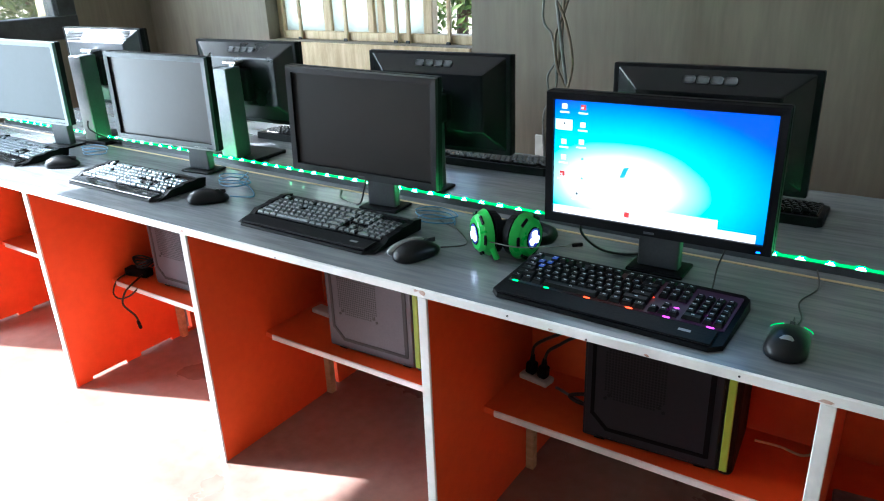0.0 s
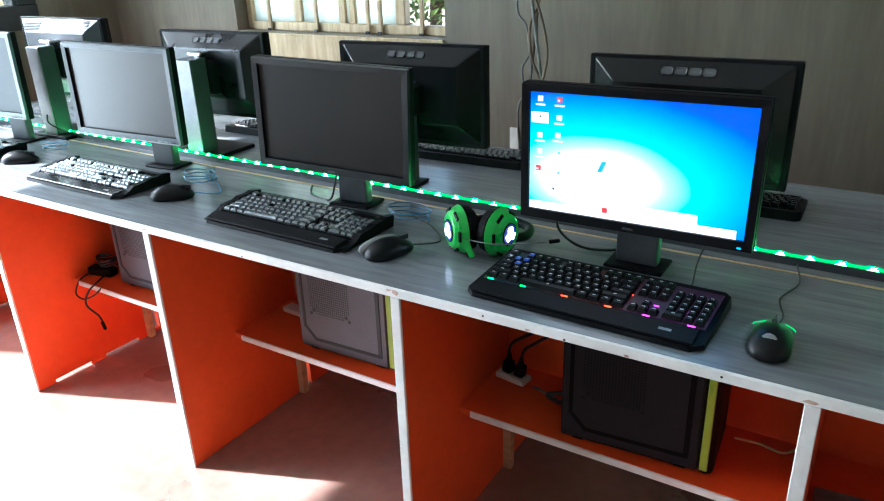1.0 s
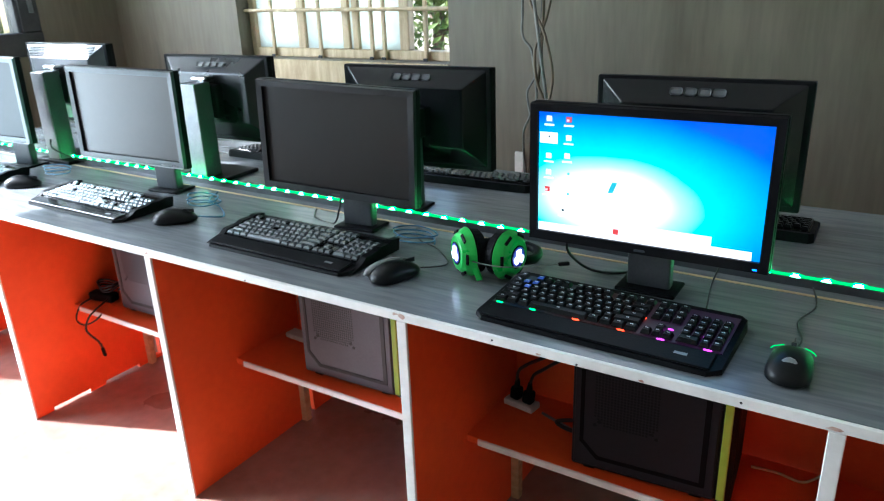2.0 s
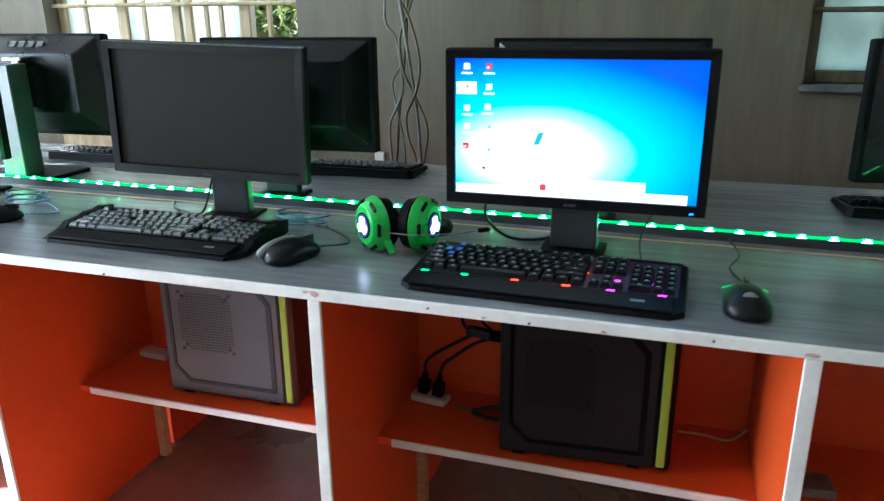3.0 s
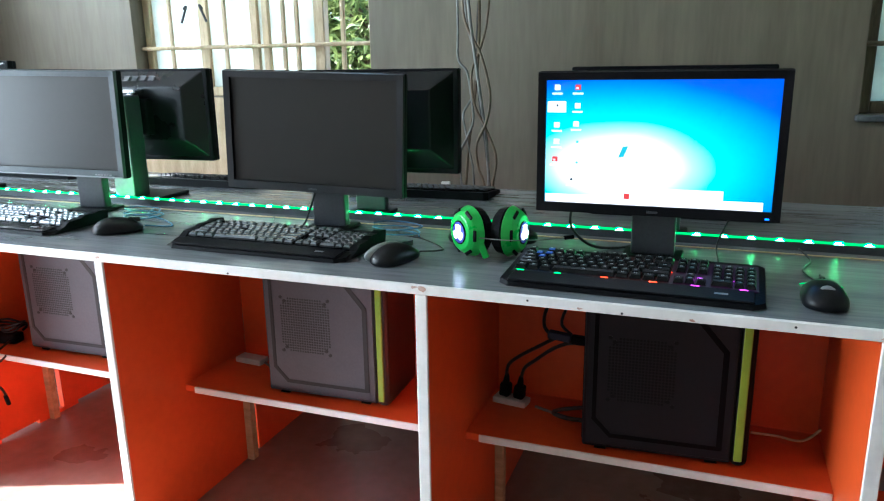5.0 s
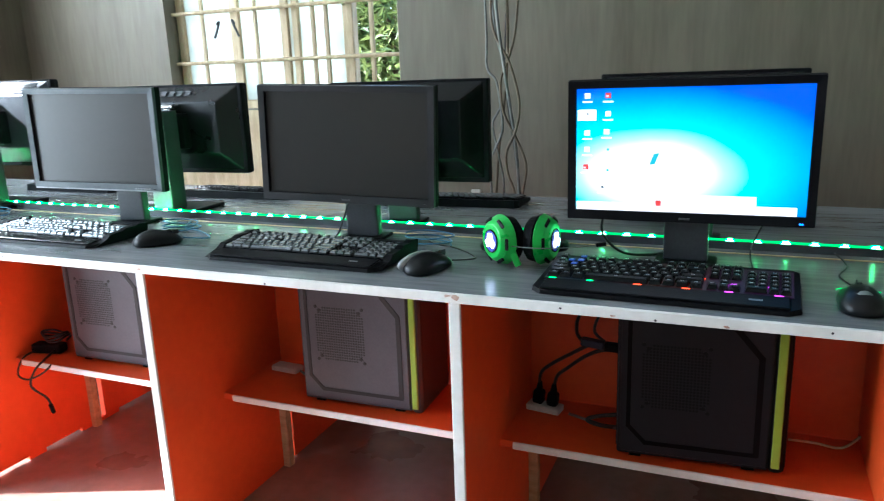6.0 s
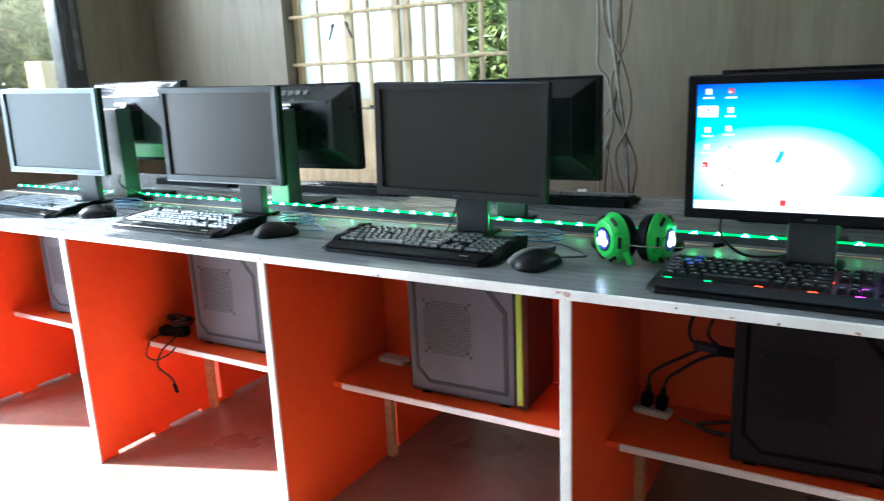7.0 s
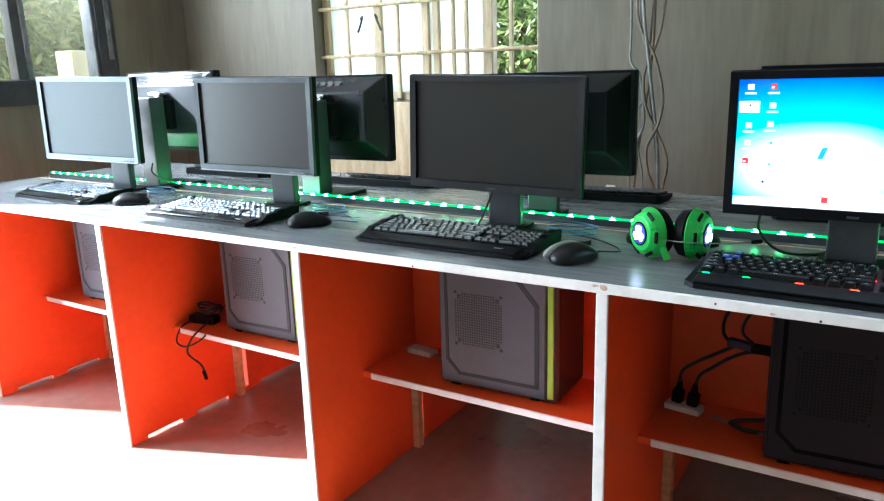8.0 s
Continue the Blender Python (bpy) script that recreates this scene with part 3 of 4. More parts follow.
# ---- monitors ----
def monitor(m, w, h, bottom, bezel, screen, shell, label, group, lit=False, stand="neck", back="plain", tilt=0.0, foot=0.035, lean=0.0, trim=False):
    """A flat screen on its stand, origin on the bench under the middle of its front, screen towards -y."""
    mon = thing("monitor", m, label, "monitor", group)
    tl = Matrix.Translation((0, 0, bottom)) @ pose(0, 0, 0, -tilt, lean)
    b, deep = 0.017, 0.022
    bm = bmesh.new()
    boxed(bm, -w / 2, w / 2, 0.0005, deep, 0, h, 0.004, 2)
    part("housing", bm, BLACK, mon, at=tl)
    ring = bmesh.new()
    out = ((-w / 2 + 0.001, 0.001), (w / 2 - 0.001, 0.001), (w / 2 - 0.001, h - 0.001), (-w / 2 + 0.001, h - 0.001))
    inn = ((-w / 2 + b, 0.021), (w / 2 - b, 0.021), (w / 2 - b, h - b), (-w / 2 + b, h - b))
    loops = [[ring.verts.new((x, y, z)) for x, z in pts] for pts, y in ((out, 0.001), ([(x * 0.997, 0.002 + z * (h - 0.004) / h) for x, z in out], -0.010), (inn, -0.009), (inn, -0.0015))]
    for la, lb in zip(loops, loops[1:]):
        for k in range(4):
            q = (k + 1) % 4
            ring.faces.new((la[k], la[q], lb[q], lb[k])).material_index = 1 if lb is loops[3] else 0
    part("bezel", ring, bezel, mon, at=tl).data.materials.append(BLACK)
    scr = part("screen", block(-w / 2 + b - 0.001, w / 2 - b + 0.001, -0.002, 0.0, 0.0195, h - b + 0.001), screen, mon, "lit blue desktop picture" if lit else "dark switched-off screen", at=tl @ pose(0, 0, 0))
    # the raised back
    bk = bmesh.new()
    a, i = 0.012, 0.07
    low = [bk.verts.new((x, deep - 0.001, z)) for x, z in ((-w / 2 + a, a), (w / 2 - a, a), (w / 2 - a, h - a / 2), (-w / 2 + a, h - a / 2))]
    hi = [bk.verts.new((x, deep + 0.034, z)) for x, z in ((-w / 2 + i, i * 0.95), (w / 2 - i, i * 0.95), (w / 2 - i, h - 0.052), (-w / 2 + i, h - 0.052))]
    bk.faces.new(hi[::-1])
    for k in range(4):
        q = (k + 1) % 4
        bk.faces.new((low[k], hi[k], hi[q], low[q])[::-1])
    bmesh.ops.recalc_face_normals(bk, faces=bk.faces)
    bmesh.ops.bevel(bk, geom=[e for e in bk.edges if len(e.link_faces) == 2], offset=0.004, segments=3, profile=0.5, affect="EDGES")
    shell_ob = part("back_shell", bk, shell, mon, at=tl)
    slope = math.degrees(math.atan2(0.035, 0.046))
    if back == "logo":
        lg = bmesh.new()
        for k in range(4):
            boxed(lg, -0.060 + k * 0.030, -0.060 + k * 0.030 + 0.027, -0.0008, 0.0008, -0.009, 0.009, 0.004)
        part("logo", lg, MARK, shell_ob, "plain silver mark", at=pose(0, deep + 0.0165, h - 0.028, slope, 0, 0))
    if back == "vents":
        pl = bmesh.new()
        vs = [pl.verts.new((x, y, z)) for x, y, z in ((-w / 2 + 0.015, deep + 0.0006, h - 0.0065), (w / 2 - 0.015, deep + 0.0006, h - 0.0065), (w / 2 - i, deep + 0.0352, h - 0.0515), (-w / 2 + i, deep + 0.0352, h - 0.0515))]
        pl.faces.new(vs[::-1])
        part("top_cover", pl, SILVER, shell_ob, "silver sloping top")
        part("sticker", block(-0.055, 0.055, -0.0006, 0.0006, -0.018, 0.018), SOCKET, shell_ob, "white paper sticker", at=pose(0, deep + 0.0195, h - 0.030, slope, 0, 0))
        for sx in (-1, 1):
            for k in range(7):
                z = h - 0.012 - k * 0.0052
                y = deep + 0.001 + (h - 0.006 - z) * 0.035 / 0.046
                part("vent_slot", block(sx * 0.135 - 0.05, sx * 0.135 + 0.05, y - 0.001, y + 0.0030, z - 0.0012, z + 0.0012), GROOVE, shell_ob)
    if stand == "neck":
        part("stand_neck", block(-0.043, 0.043, foot, foot + 0.028, 0.008, bottom + 0.11, 0.004, 2), GREY_SHELL, mon)
        part("stand_base", block(-0.06, 0.06, foot - 0.025, foot + 0.06, 0.0, 0.008, 0.004, 2), BLACK, mon)
        part("neck_cover", block(-0.05, 0.05, deep + 0.02, foot + 0.03, bottom + 0.09, bottom + 0.17, 0.006, 2), BLACK, mon)
    else:
        part("stand_column", block(-0.036, 0.036, 0.085, 0.15, 0.012, bottom + 0.20, 0.003), GREY_SHELL, mon, "grey upright column")
        part("column_cover", block(-0.034, 0.034, 0.149, 0.153, 0.014, bottom + 0.198, 0.001), SILVER, mon, "silver column face")
        br = bmesh.new()
        boxed(br, -0.03, 0.03, 0.05, 0.10, bottom + 0.205, bottom + 0.217, 0.003)
        boxed(br, -0.012, 0.012, 0.045, 0.088, bottom + 0.17, bottom + 0.207, 0.002)
        part("hinge", br, CHROME, mon)
        part("stand_base", block(-0.1, 0.1, -0.02, 0.165, 0.0, 0.013, 0.005, 2), BLACK, mon)
        part("mount", block(-0.055, 0.055, deep + 0.02, 0.087, bottom + 0.08, bottom + 0.19, 0.01, 2), BLACK, mon)
    if trim:
        part("lower_trim", block(-w / 2 + 0.004, w / 2 - 0.004, -0.0115, -0.0095, 0.0015, 0.0055, 0.0008), SILVER, mon, "silver lower lip", at=tl)
        for k in range(6):
            part("button", block(w / 2 - 0.085 + k * 0.0085, w / 2 - 0.079 + k * 0.0085, -0.0122, -0.0095, 0.0075, 0.0110, 0.0006), SILVER, mon, "small silver button", at=tl)
    for sx in (-1, 1):
        for sz in (-1, 1):
            part("screw", rod(bmesh.new(), (sx * 0.0375, deep + 0.0335, h * 0.47 + sz * 0.05), (sx * 0.0375, deep + 0.0375, h * 0.47 + sz * 0.05), 0.004, 10), CHROME, mon, "bright screw head", at=tl)
    part("power_light", block(w / 2 - 0.027, w / 2 - 0.020, -0.0108, -0.0090, 0.007, 0.0098), LED_BLUE if lit else DARK_BEZEL, mon, at=tl)
    part("maker_mark", block(-0.010, 0.010, -0.0105, -0.0090, 0.008, 0.012), GREY_SHELL, mon, "small plain grey mark", at=tl)
    return mon, scr


def span(xl, yl, xr, yr):
    """The pose of a front monitor whose upper corners stand over these two places."""
    return pose((xl + xr) / 2, (yl + yr) / 2, TOP, 0, 0, math.degrees(math.atan2(yr - yl, xr - xl))), math.hypot(xr - xl, yr - yl)


FRONT, REAR = "monitors on the front side", "monitors on the rear side"
m, w = span(0.153, 0.250, 0.604, 0.254)
lit, lit_screen = monitor(m, w, 0.274, 0.099, BLACK, PICTURE, BLACK, "black monitor showing a bright blue desktop, on the bench", FRONT, lit=True, foot=0.062)
m, w = span(-0.601, 0.267, -0.165, 0.311)
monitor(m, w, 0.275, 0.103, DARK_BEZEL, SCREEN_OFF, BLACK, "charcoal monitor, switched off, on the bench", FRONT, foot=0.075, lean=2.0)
m, w = span(-1.36, 0.25, -0.944, 0.297)
monitor(m, w, 0.275, 0.116, GREY_BEZEL, SCREEN_SHEEN, BLACK, "grey-framed monitor, switched off, catching daylight", FRONT, foot=0.11, lean=1.2, trim=True)
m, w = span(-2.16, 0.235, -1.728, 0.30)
monitor(m, w, 0.287, 0.122, PALE_BEZEL, SCREEN_GLARE, BLACK, "pale grey monitor, switched off, near the bench end", FRONT, foot=0.11, lean=1.5, trim=True)


def rear_span(xl, yl, xr, yr):
    m, w = span(xl, yl, xr, yr)
    return m @ pose(0, 0.02, 0, 0, 0, 180), w


m, w = rear_span(0.148, 0.61, 0.600, 0.62)
monitor(m, w, 0.275, 0.103, BLACK, SCREEN_OFF, BLACK_GLOSS, "black monitor seen from behind, glossy back with a silver mark", REAR, back="logo", foot=0.06)
m, w = rear_span(-0.615, 0.627, -0.155, 0.655)
monitor(m, w, 0.275, 0.103, BLACK, SCREEN_OFF, BLACK_GLOSS, "black monitor seen from behind, glossy back with a silver mark", REAR, back="logo", foot=0.06)
m, w = rear_span(-1.407, 0.635, -0.948, 0.662)
monitor(m, w, 0.275, 0.112, BLACK, SCREEN_OFF, SHELL_DARK, "dark grey monitor seen from behind on a column stand", REAR, back="logo", stand="column")
m, w = rear_span(-2.143, 0.58, -1.676, 0.606)
monitor(m, w, 0.29, 0.13, BLACK, SCREEN_OFF, GREY_SHELL, "silver-backed monitor with vents, on a column stand", REAR, back="vents", stand="column")
m, w = rear_span(0.885, 0.60, 1.335, 0.65)
monitor(m, w, 0.275, 0.103, BLACK, SCREEN_OFF, BLACK_GLOSS, "black monitor seen from behind at the shaded end", REAR, foot=0.06)

# what the lit screen shows
SW, SH, SZ = 0.417, 0.237, 0.099 + 0.0195
def on_screen(name, u0, u1, v0, v1, material, lift=0.0026):
    """A flat patch of the picture; u from the left, v from the top, 0 to 1."""
    part(name, block(-SW / 2 + u0 * SW, -SW / 2 + u1 * SW, -lift, -lift + 0.0003, (1 - v1) * SH + 0.0195, (1 - v0) * SH + 0.0195), material, lit_screen, at=Matrix.Translation((0, 0, 0)))


on_screen("taskbar", 0.003, 0.965, 0.925, 0.995, SCREEN_WHITE)
on_screen("panel", 0.40, 0.80, 0.85, 0.922, SCREEN_WHITE)
for u, v, c in ((0.05, 0.055, SCREEN_WHITE), (0.145, 0.055, SCREEN_RED), (0.145, 0.20, SCREEN_WHITE), (0.05, 0.355, SCREEN_WHITE), (0.14, 0.345, SCREEN_WHITE),
                (0.045, 0.635, SCREEN_RED), (0.05, 0.49, SCREEN_WHITE), (0.148, 0.49, SCREEN_TEAL), (0.148, 0.66, SCREEN_TEAL), (0.125, 0.80, SCREEN_DARK)):
    k = {SCREEN_DARK: 0.3, SCREEN_TEAL: 0.28}.get(c, 0.72)
    on_screen("icon", u - 0.018 * k, u + 0.018 * k, v - 0.03 * k, v + 0.03 * k, c)
    if c == SCREEN_RED:
        on_screen("icon_mark", u - 0.010, u + 0.002, v - 0.002, v + 0.014, SCREEN_PINK, 0.003)
    on_screen("caption_bar", u - 0.024, u + 0.024, v + 0.042, v + 0.056, SCREEN_WHITE)
on_screen("selected_icon", 0.005, 0.092, 0.165, 0.255, SCREEN_WHITE)
on_screen("icon_mark", 0.047, 0.056, 0.19, 0.208, SCREEN_DARK, 0.003)
on_screen("taskbar_icon", 0.37, 0.395, 0.90, 0.945, SCREEN_RED, 0.0032)
mk = bmesh.new()
vs = [mk.verts.new(p) for p in ((0, 0, 0), (0.010, 0, 0.001), (0.018, 0, 0.022), (0.008, 0, 0.021))]
mk.faces.new(vs)
part("desktop_mark", mk, SCREEN_TEAL, lit_screen, at=pose(-0.068, -0.0028, 0.112))

# ---- keyboards ----
U = 0.0186
LAYOUT = (
    ((0, 1), (2, 1), (3, 1), (4, 1), (5, 1), (6.5, 1), (7.5, 1), (8.5, 1), (9.5, 1), (11, 1), (12, 1), (13, 1), (14, 1), (15.3, 1), (16.3, 1), (17.3, 1)),
    tuple((k, 1) for k in range(13)) + ((13, 2), (15.3, 1), (16.3, 1), (17.3, 1), (18.6, 1), (19.6, 1), (20.6, 1), (21.6, 1)),
    ((0, 1.5),) + tuple((1.5 + k, 1) for k in range(12)) + ((13.5, 1.5), (15.3, 1), (16.3, 1), (17.3, 1), (18.6, 1), (19.6, 1), (20.6, 1), (21.6, 1)),
    ((0, 1.75),) + tuple((1.75 + k, 1) for k in range(11)) + ((12.75, 2.25), (18.6, 1), (19.6, 1), (20.6, 1), (21.6, 1)),
    ((0, 2.25),) + tuple((2.25 + k, 1) for k in range(10)) + ((12.25, 2.75), (16.3, 1), (18.6, 1), (19.6, 1), (20.6, 1), (21.6, 1)),
    ((0, 1.25), (1.25, 1.25), (2.5, 1.25), (3.75, 6.25), (10, 1.25), (11.25, 1.25), (12.5, 1.25), (13.75, 1.25), (15.3, 1), (16.3, 1), (17.3, 1), (18.6, 2), (20.6, 1), (21.6, 1)),
)
key_meshes = {}


def key_mesh(width, material):
    """A keycap with sloping dark sides and a dished top, whose paler tones stand for sheen."""
    if (width, material.name) not in key_meshes:
        bm = bmesh.new()
        w, d = width * U - 0.0016, U - 0.0016
        corner = ((-1, -1), (1, -1), (1, 1), (-1, 1))
        lo = [bm.verts.new((sx * w / 2, sy * d / 2, 0)) for sx, sy in corner]
        low, inset = (0.0068, 0.0026) if material in (KEY_BLACK, KEY_BLUE) else (0.0030, 0.0012)
        mid = [bm.verts.new((sx * (w / 2 - inset), sy * (d / 2 - inset) + 0.0004, low)) for sx, sy in corner]
        hi = [bm.verts.new((sx * (w / 2 - 0.0034), sy * (d / 2 - 0.0034) + 0.0005, 0.0075)) for sx, sy in corner]
        dish = bm.verts.new((0, 0.0005, 0.0069))
        for k in range(4):
            q = (k + 1) % 4
            bm.faces.new((lo[k], lo[q], mid[q], mid[k]))
            bm.faces.new((mid[k], mid[q], hi[q], hi[k])).material_index = 1
            bm.faces.new((hi[k], hi[q], dish)).material_index = 1
        if material in (KEY_BLACK, KEY_BLUE):
            for lx, ly in ((-0.0016, 0.0024), (0.0016, 0.0024)):
                vs = [bm.verts.new((lx + sx * 0.0012, ly + sy * 0.0014, 0.0078)) for sx, sy in corner]
                bm.faces.new(vs).material_index = 2
        me = meshed("key", bm, KEY_BLACK)
        me.materials.append(material)
        me.materials.append(LEGEND)
        key_meshes[(width, material.name)] = me
    return key_meshes[(width, material.name)]


def keyboard(m, label, keys, body, plate, group, rest=0.055, missing=0.0, seed=1, lit_keys=None, pad=None, grips=False):
    """A full keyboard, origin on the bench at the middle of its front edge, front towards -y."""
    kb = thing("keyboard", m, label, "keyboard", group)
    w, d = 22.6 * U + 0.03, rest + 6.4 * U + 0.022
    hw = w / 2
    # wedge body with cut corners and a sloping wrist rest
    outline = ((-hw, 0.018), (-hw + 0.02, 0.0), (hw - 0.02, 0.0), (hw, 0.018), (hw, d - 0.012), (hw - 0.012, d), (-hw + 0.012, d), (-hw, d - 0.012))
    bm = bmesh.new()
    lo = [bm.verts.new((x, y, 0.001)) for x, y in outline]
    hi = [bm.verts.new((x * 0.992, y + (0.002 if y < 0.03 else -0.002), 0.008 + 0.016 * (y / d))) for x, y in outline]
    bm.faces.new(lo[::-1])
    bm.faces.new(hi)
    for k in range(8):
        q = (k + 1) % 8
        bm.faces.new((lo[k], lo[q], hi[q], hi[k]))
    part("body", bm, body, kb)
    z = lambda y: 0.008 + 0.016 * (y / d)
    tilt = math.degrees(math.atan2(0.016, d))
    y0 = rest + 0.002
    x0 = -22.6 * U / 2
    ym = y0 + 3.2 * U
    part("key_plate", block(x0 - 0.003, -x0 + 0.003, -3.35 * U, 3.35 * U, -0.002, 0.0012), plate, kb, at=pose(0, ym, z(ym) + 0.0005, tilt))
    part("wrist_rest", block(-hw + 0.018, hw - 0.018, 0.006, rest - 0.006, 0.0, 0.004, 0.0018), pad or body, kb, at=pose(0, 0, z(0.02) - 0.001, tilt))
    lg = bmesh.new()
    boxed(lg, -0.011, 0.011, -0.004, 0.004, 0, 0.0007, 0.0003)
    part("logo", lg, SILVER, kb, "plain silver mark", at=pose(hw - 0.07, rest * 0.5, z(rest * 0.5) + 0.004, tilt))
    rnd = random.Random(seed)
    for r, row in enumerate(LAYOUT):
        y = y0 + (5 - r) * U + U * 0.5 + (0.25 * U if r == 0 else 0)
        for col, (x, wide) in enumerate(row):
            cap = keys if lit_keys is None else lit_keys.get((r, col), keys)
            if rnd.random() < missing:
                continue
            jig = pose(0, 0, 0, rnd.uniform(-1.5, 1.5), rnd.uniform(-1.5, 1.5), rnd.uniform(-1, 1))
            shared("key", key_mesh(wide, cap), kb, pose(x0 + (x + wide / 2) * U, y, z(y) + 0.003 + rnd.uniform(0, 0.0008), tilt + 2) @ jig)
    if grips:
        for sx in (-1, 1):
            xa, xb = sorted((sx * (hw - 0.013), sx * (hw + 0.004)))
            bm = bmesh.new()
            prof = ((0.012, 0.003), (d - 0.006, 0.003), (d - 0.002, 0.030), (d - 0.03, 0.034), (d - 0.045, 0.030), (d - 0.075, 0.031), (d - 0.09, 0.026), (rest + 0.012, 0.024), (rest - 0.004, 0.014))
            fa, fb = [bm.verts.new((xa, y, h)) for y, h in prof], [bm.verts.new((xb, y, h)) for y, h in prof]
            bm.faces.new(fa)
            bm.faces.new(fb[::-1])
            for k in range(len(prof)):
                q = (k + 1) % len(prof)
                bm.faces.new((fa[k], fb[k], fb[q], fa[q]))
            bmesh.ops.recalc_face_normals(bm, faces=bm.faces)
            part("side_grip", bm, BLACK, kb, "black raised side grip")
    for sx in (-1, 1):
        part("foot", block(sx * (hw - 0.05) - 0.012, sx * (hw - 0.05) + 0.012, d - 0.03, d - 0.02, 0.0, 0.006), BLACK, kb)
    return kb


KB = "keyboards on the front side"
LIT_KEYS = {(0, 1): KEY_BLUE, (1, 1): KEY_BLUE, (2, 1): KEY_BLUE, (1, 2): KEY_BLUE}
rgb_board = keyboard(pose(0.355, 0.036, TOP, 0, 0, -1.5), "black gaming keyboard with rainbow backlight and wrist rest", KEY_BLACK, BLACK, BACKLIGHT, KB, 0.062, seed=2, lit_keys=LIT_KEYS)
keyboard(pose(-0.43, 0.083, TOP, 0, 0, -0.5), "black gaming keyboard, unlit, keys greyed by painted sheen", KEY_SHEEN, BLACK, BLACK_GLOSS, KB, 0.06, missing=0.02, seed=3, grips=True)
keyboard(pose(-1.232, 0.09, TOP, 0, 0, 0), "black keyboard with shiny keys painted pale as daylight glare", KEY_GLARE, BLACK, BLACK_GLOSS, KB, 0.05, missing=0.03, seed=5, pad=PIANO, grips=True)
keyboard(pose(-2.03, 0.125, TOP, 0, 0, -2), "black keyboard with shiny keys near the bench end", KEY_GLARE, BLACK, BLACK_GLOSS, KB, 0.05, seed=6, pad=PIANO, grips=True)
LG, LR, LV = glow("green_key_light", (0.03, 1.0, 0.12), 0.8), glow("red_key_light", (1.0, 0.04, 0.008), 1.1), glow("violet_key_light", (0.75, 0.05, 0.9), 0.6)
KEY_LIGHTS = ((-0.198, 0, LG, 1.0), (-0.128, 0, LG, 0.9), (-0.042, 0, LR, 1.0), (0.042, 0, LR, 1.0), (0.112, 0, LV, 1.0), (0.19, 0, LV, 1.0),
              (0.055, 2, LR, 0.6), (0.066, 3, LR, 0.5), (0.118, 2, LV, 0.7), (0.158, 1, LV, 0.6), (0.176, 2, LV, 0.5), (0.196, 1, LV, 0.5), (-0.205, 1, LG, 0.5))
for kx, row, colour, long in KEY_LIGHTS:
    ky = 0.0625 + row * U
    part("key_light", block(-0.0070 * long, 0.0070 * long, -0.0015, 0.0015, -0.002, 0.0013, 0.0012), colour, rgb_board, "glowing gap between keys", at=pose(kx, ky, 0.0145 + 0.09 * (ky - 0.06), 5))
RK = "keyboards on the rear side"
keyboard(pose(-0.36, 0.99, TOP, 0, 0, 182), "black keyboard behind a monitor", KEY_SHEEN, BLACK, BLACK_GLOSS, RK, 0.03, seed=7)
keyboard(pose(0.40, 0.90, TOP, 0, 0, 181), "black keyboard behind the lit monitor", KEY_BLACK, BLACK, BLACK_GLOSS, RK, 0.03, seed=8)
keyboard(pose(-1.14, 0.98, TOP, 0, 0, 180), "black keyboard behind a dark monitor", KEY_BLACK, BLACK, BLACK_GLOSS, RK, 0.03, seed=9)
keyboard(pose(-1.93, 0.98, TOP, 0, 0, 180), "black keyboard behind the silver monitor", KEY_BLACK, BLACK, BLACK_GLOSS, RK, 0.03, seed=10)
keyboard(pose(1.13, 0.90, TOP, 0, 0, 182), "black keyboard at the shaded bench end", KEY_BLACK, BLACK, BLACK_GLOSS, RK, 0.03, seed=11)


# ---- mice ----
def mouse(m, label, silver_side=False, lights=False):
    """A computer mouse, origin under its middle, nose towards +y."""
    mo = thing("mouse", m, label, "mouse", "mice")
    bm = bmesh.new()
    ellipsoid(bm, (0, 0, 0), (1, 1, 1), 28, 18)
    for v in bm.verts:
        x, y, z = v.co
        z = max(z, -0.25)
        hump = 1.0 - 0.22 * (y + 0.35) ** 2
        waist = 1.0 - 0.12 * math.cos(y * 3.0)
        v.co = Vector((x * 0.036 * waist * (1.05 - 0.1 * y), y * 0.060, 0.0085 + z * 0.031 * hump))
    part("body", bm, MOUSE_BLACK, mo, smooth=True)
    part("button_gap", block(-0.0008, 0.0008, 0.012, 0.052, 0.024, 0.0345, m=pose(0, 0, 0.0, 0)), GROOVE, mo)
    wh = bmesh.new()
    rod(wh, (-0.004, 0, 0), (0.004, 0, 0), 0.009, 14)
    part("wheel", wh, DARK_BEZEL, mo, at=pose(0, 0.03, 0.0275))
    if silver_side:
        sd = bmesh.new()
        ellipsoid(sd, (0, 0, 0), (0.014, 0.050, 0.019), 18, 12)
        part("side_panel", sd, SILVER, mo, "silver-grey side", at=pose(-0.0235, -0.012, 0.0195, 4, 14, -3), smooth=True)
    if lights:
        for sx in (-1, 1):
            part("side_light", tube([(sx * 0.016, 0.058, 0.016), (sx * 0.029, 0.045, 0.017), (sx * 0.033, 0.03, 0.02)], 0.0009), LED_TAPE, mo, "green glowing line")
        pm = bmesh.new()
        ellipsoid(pm, (0, 0, 0), (0.016, 0.022, 0.004), 16, 8)
        part("palm_plate", pm, SILVER, mo, "silver palm plate", at=pose(0, -0.042, 0.0235, 38), smooth=True)
    return mo


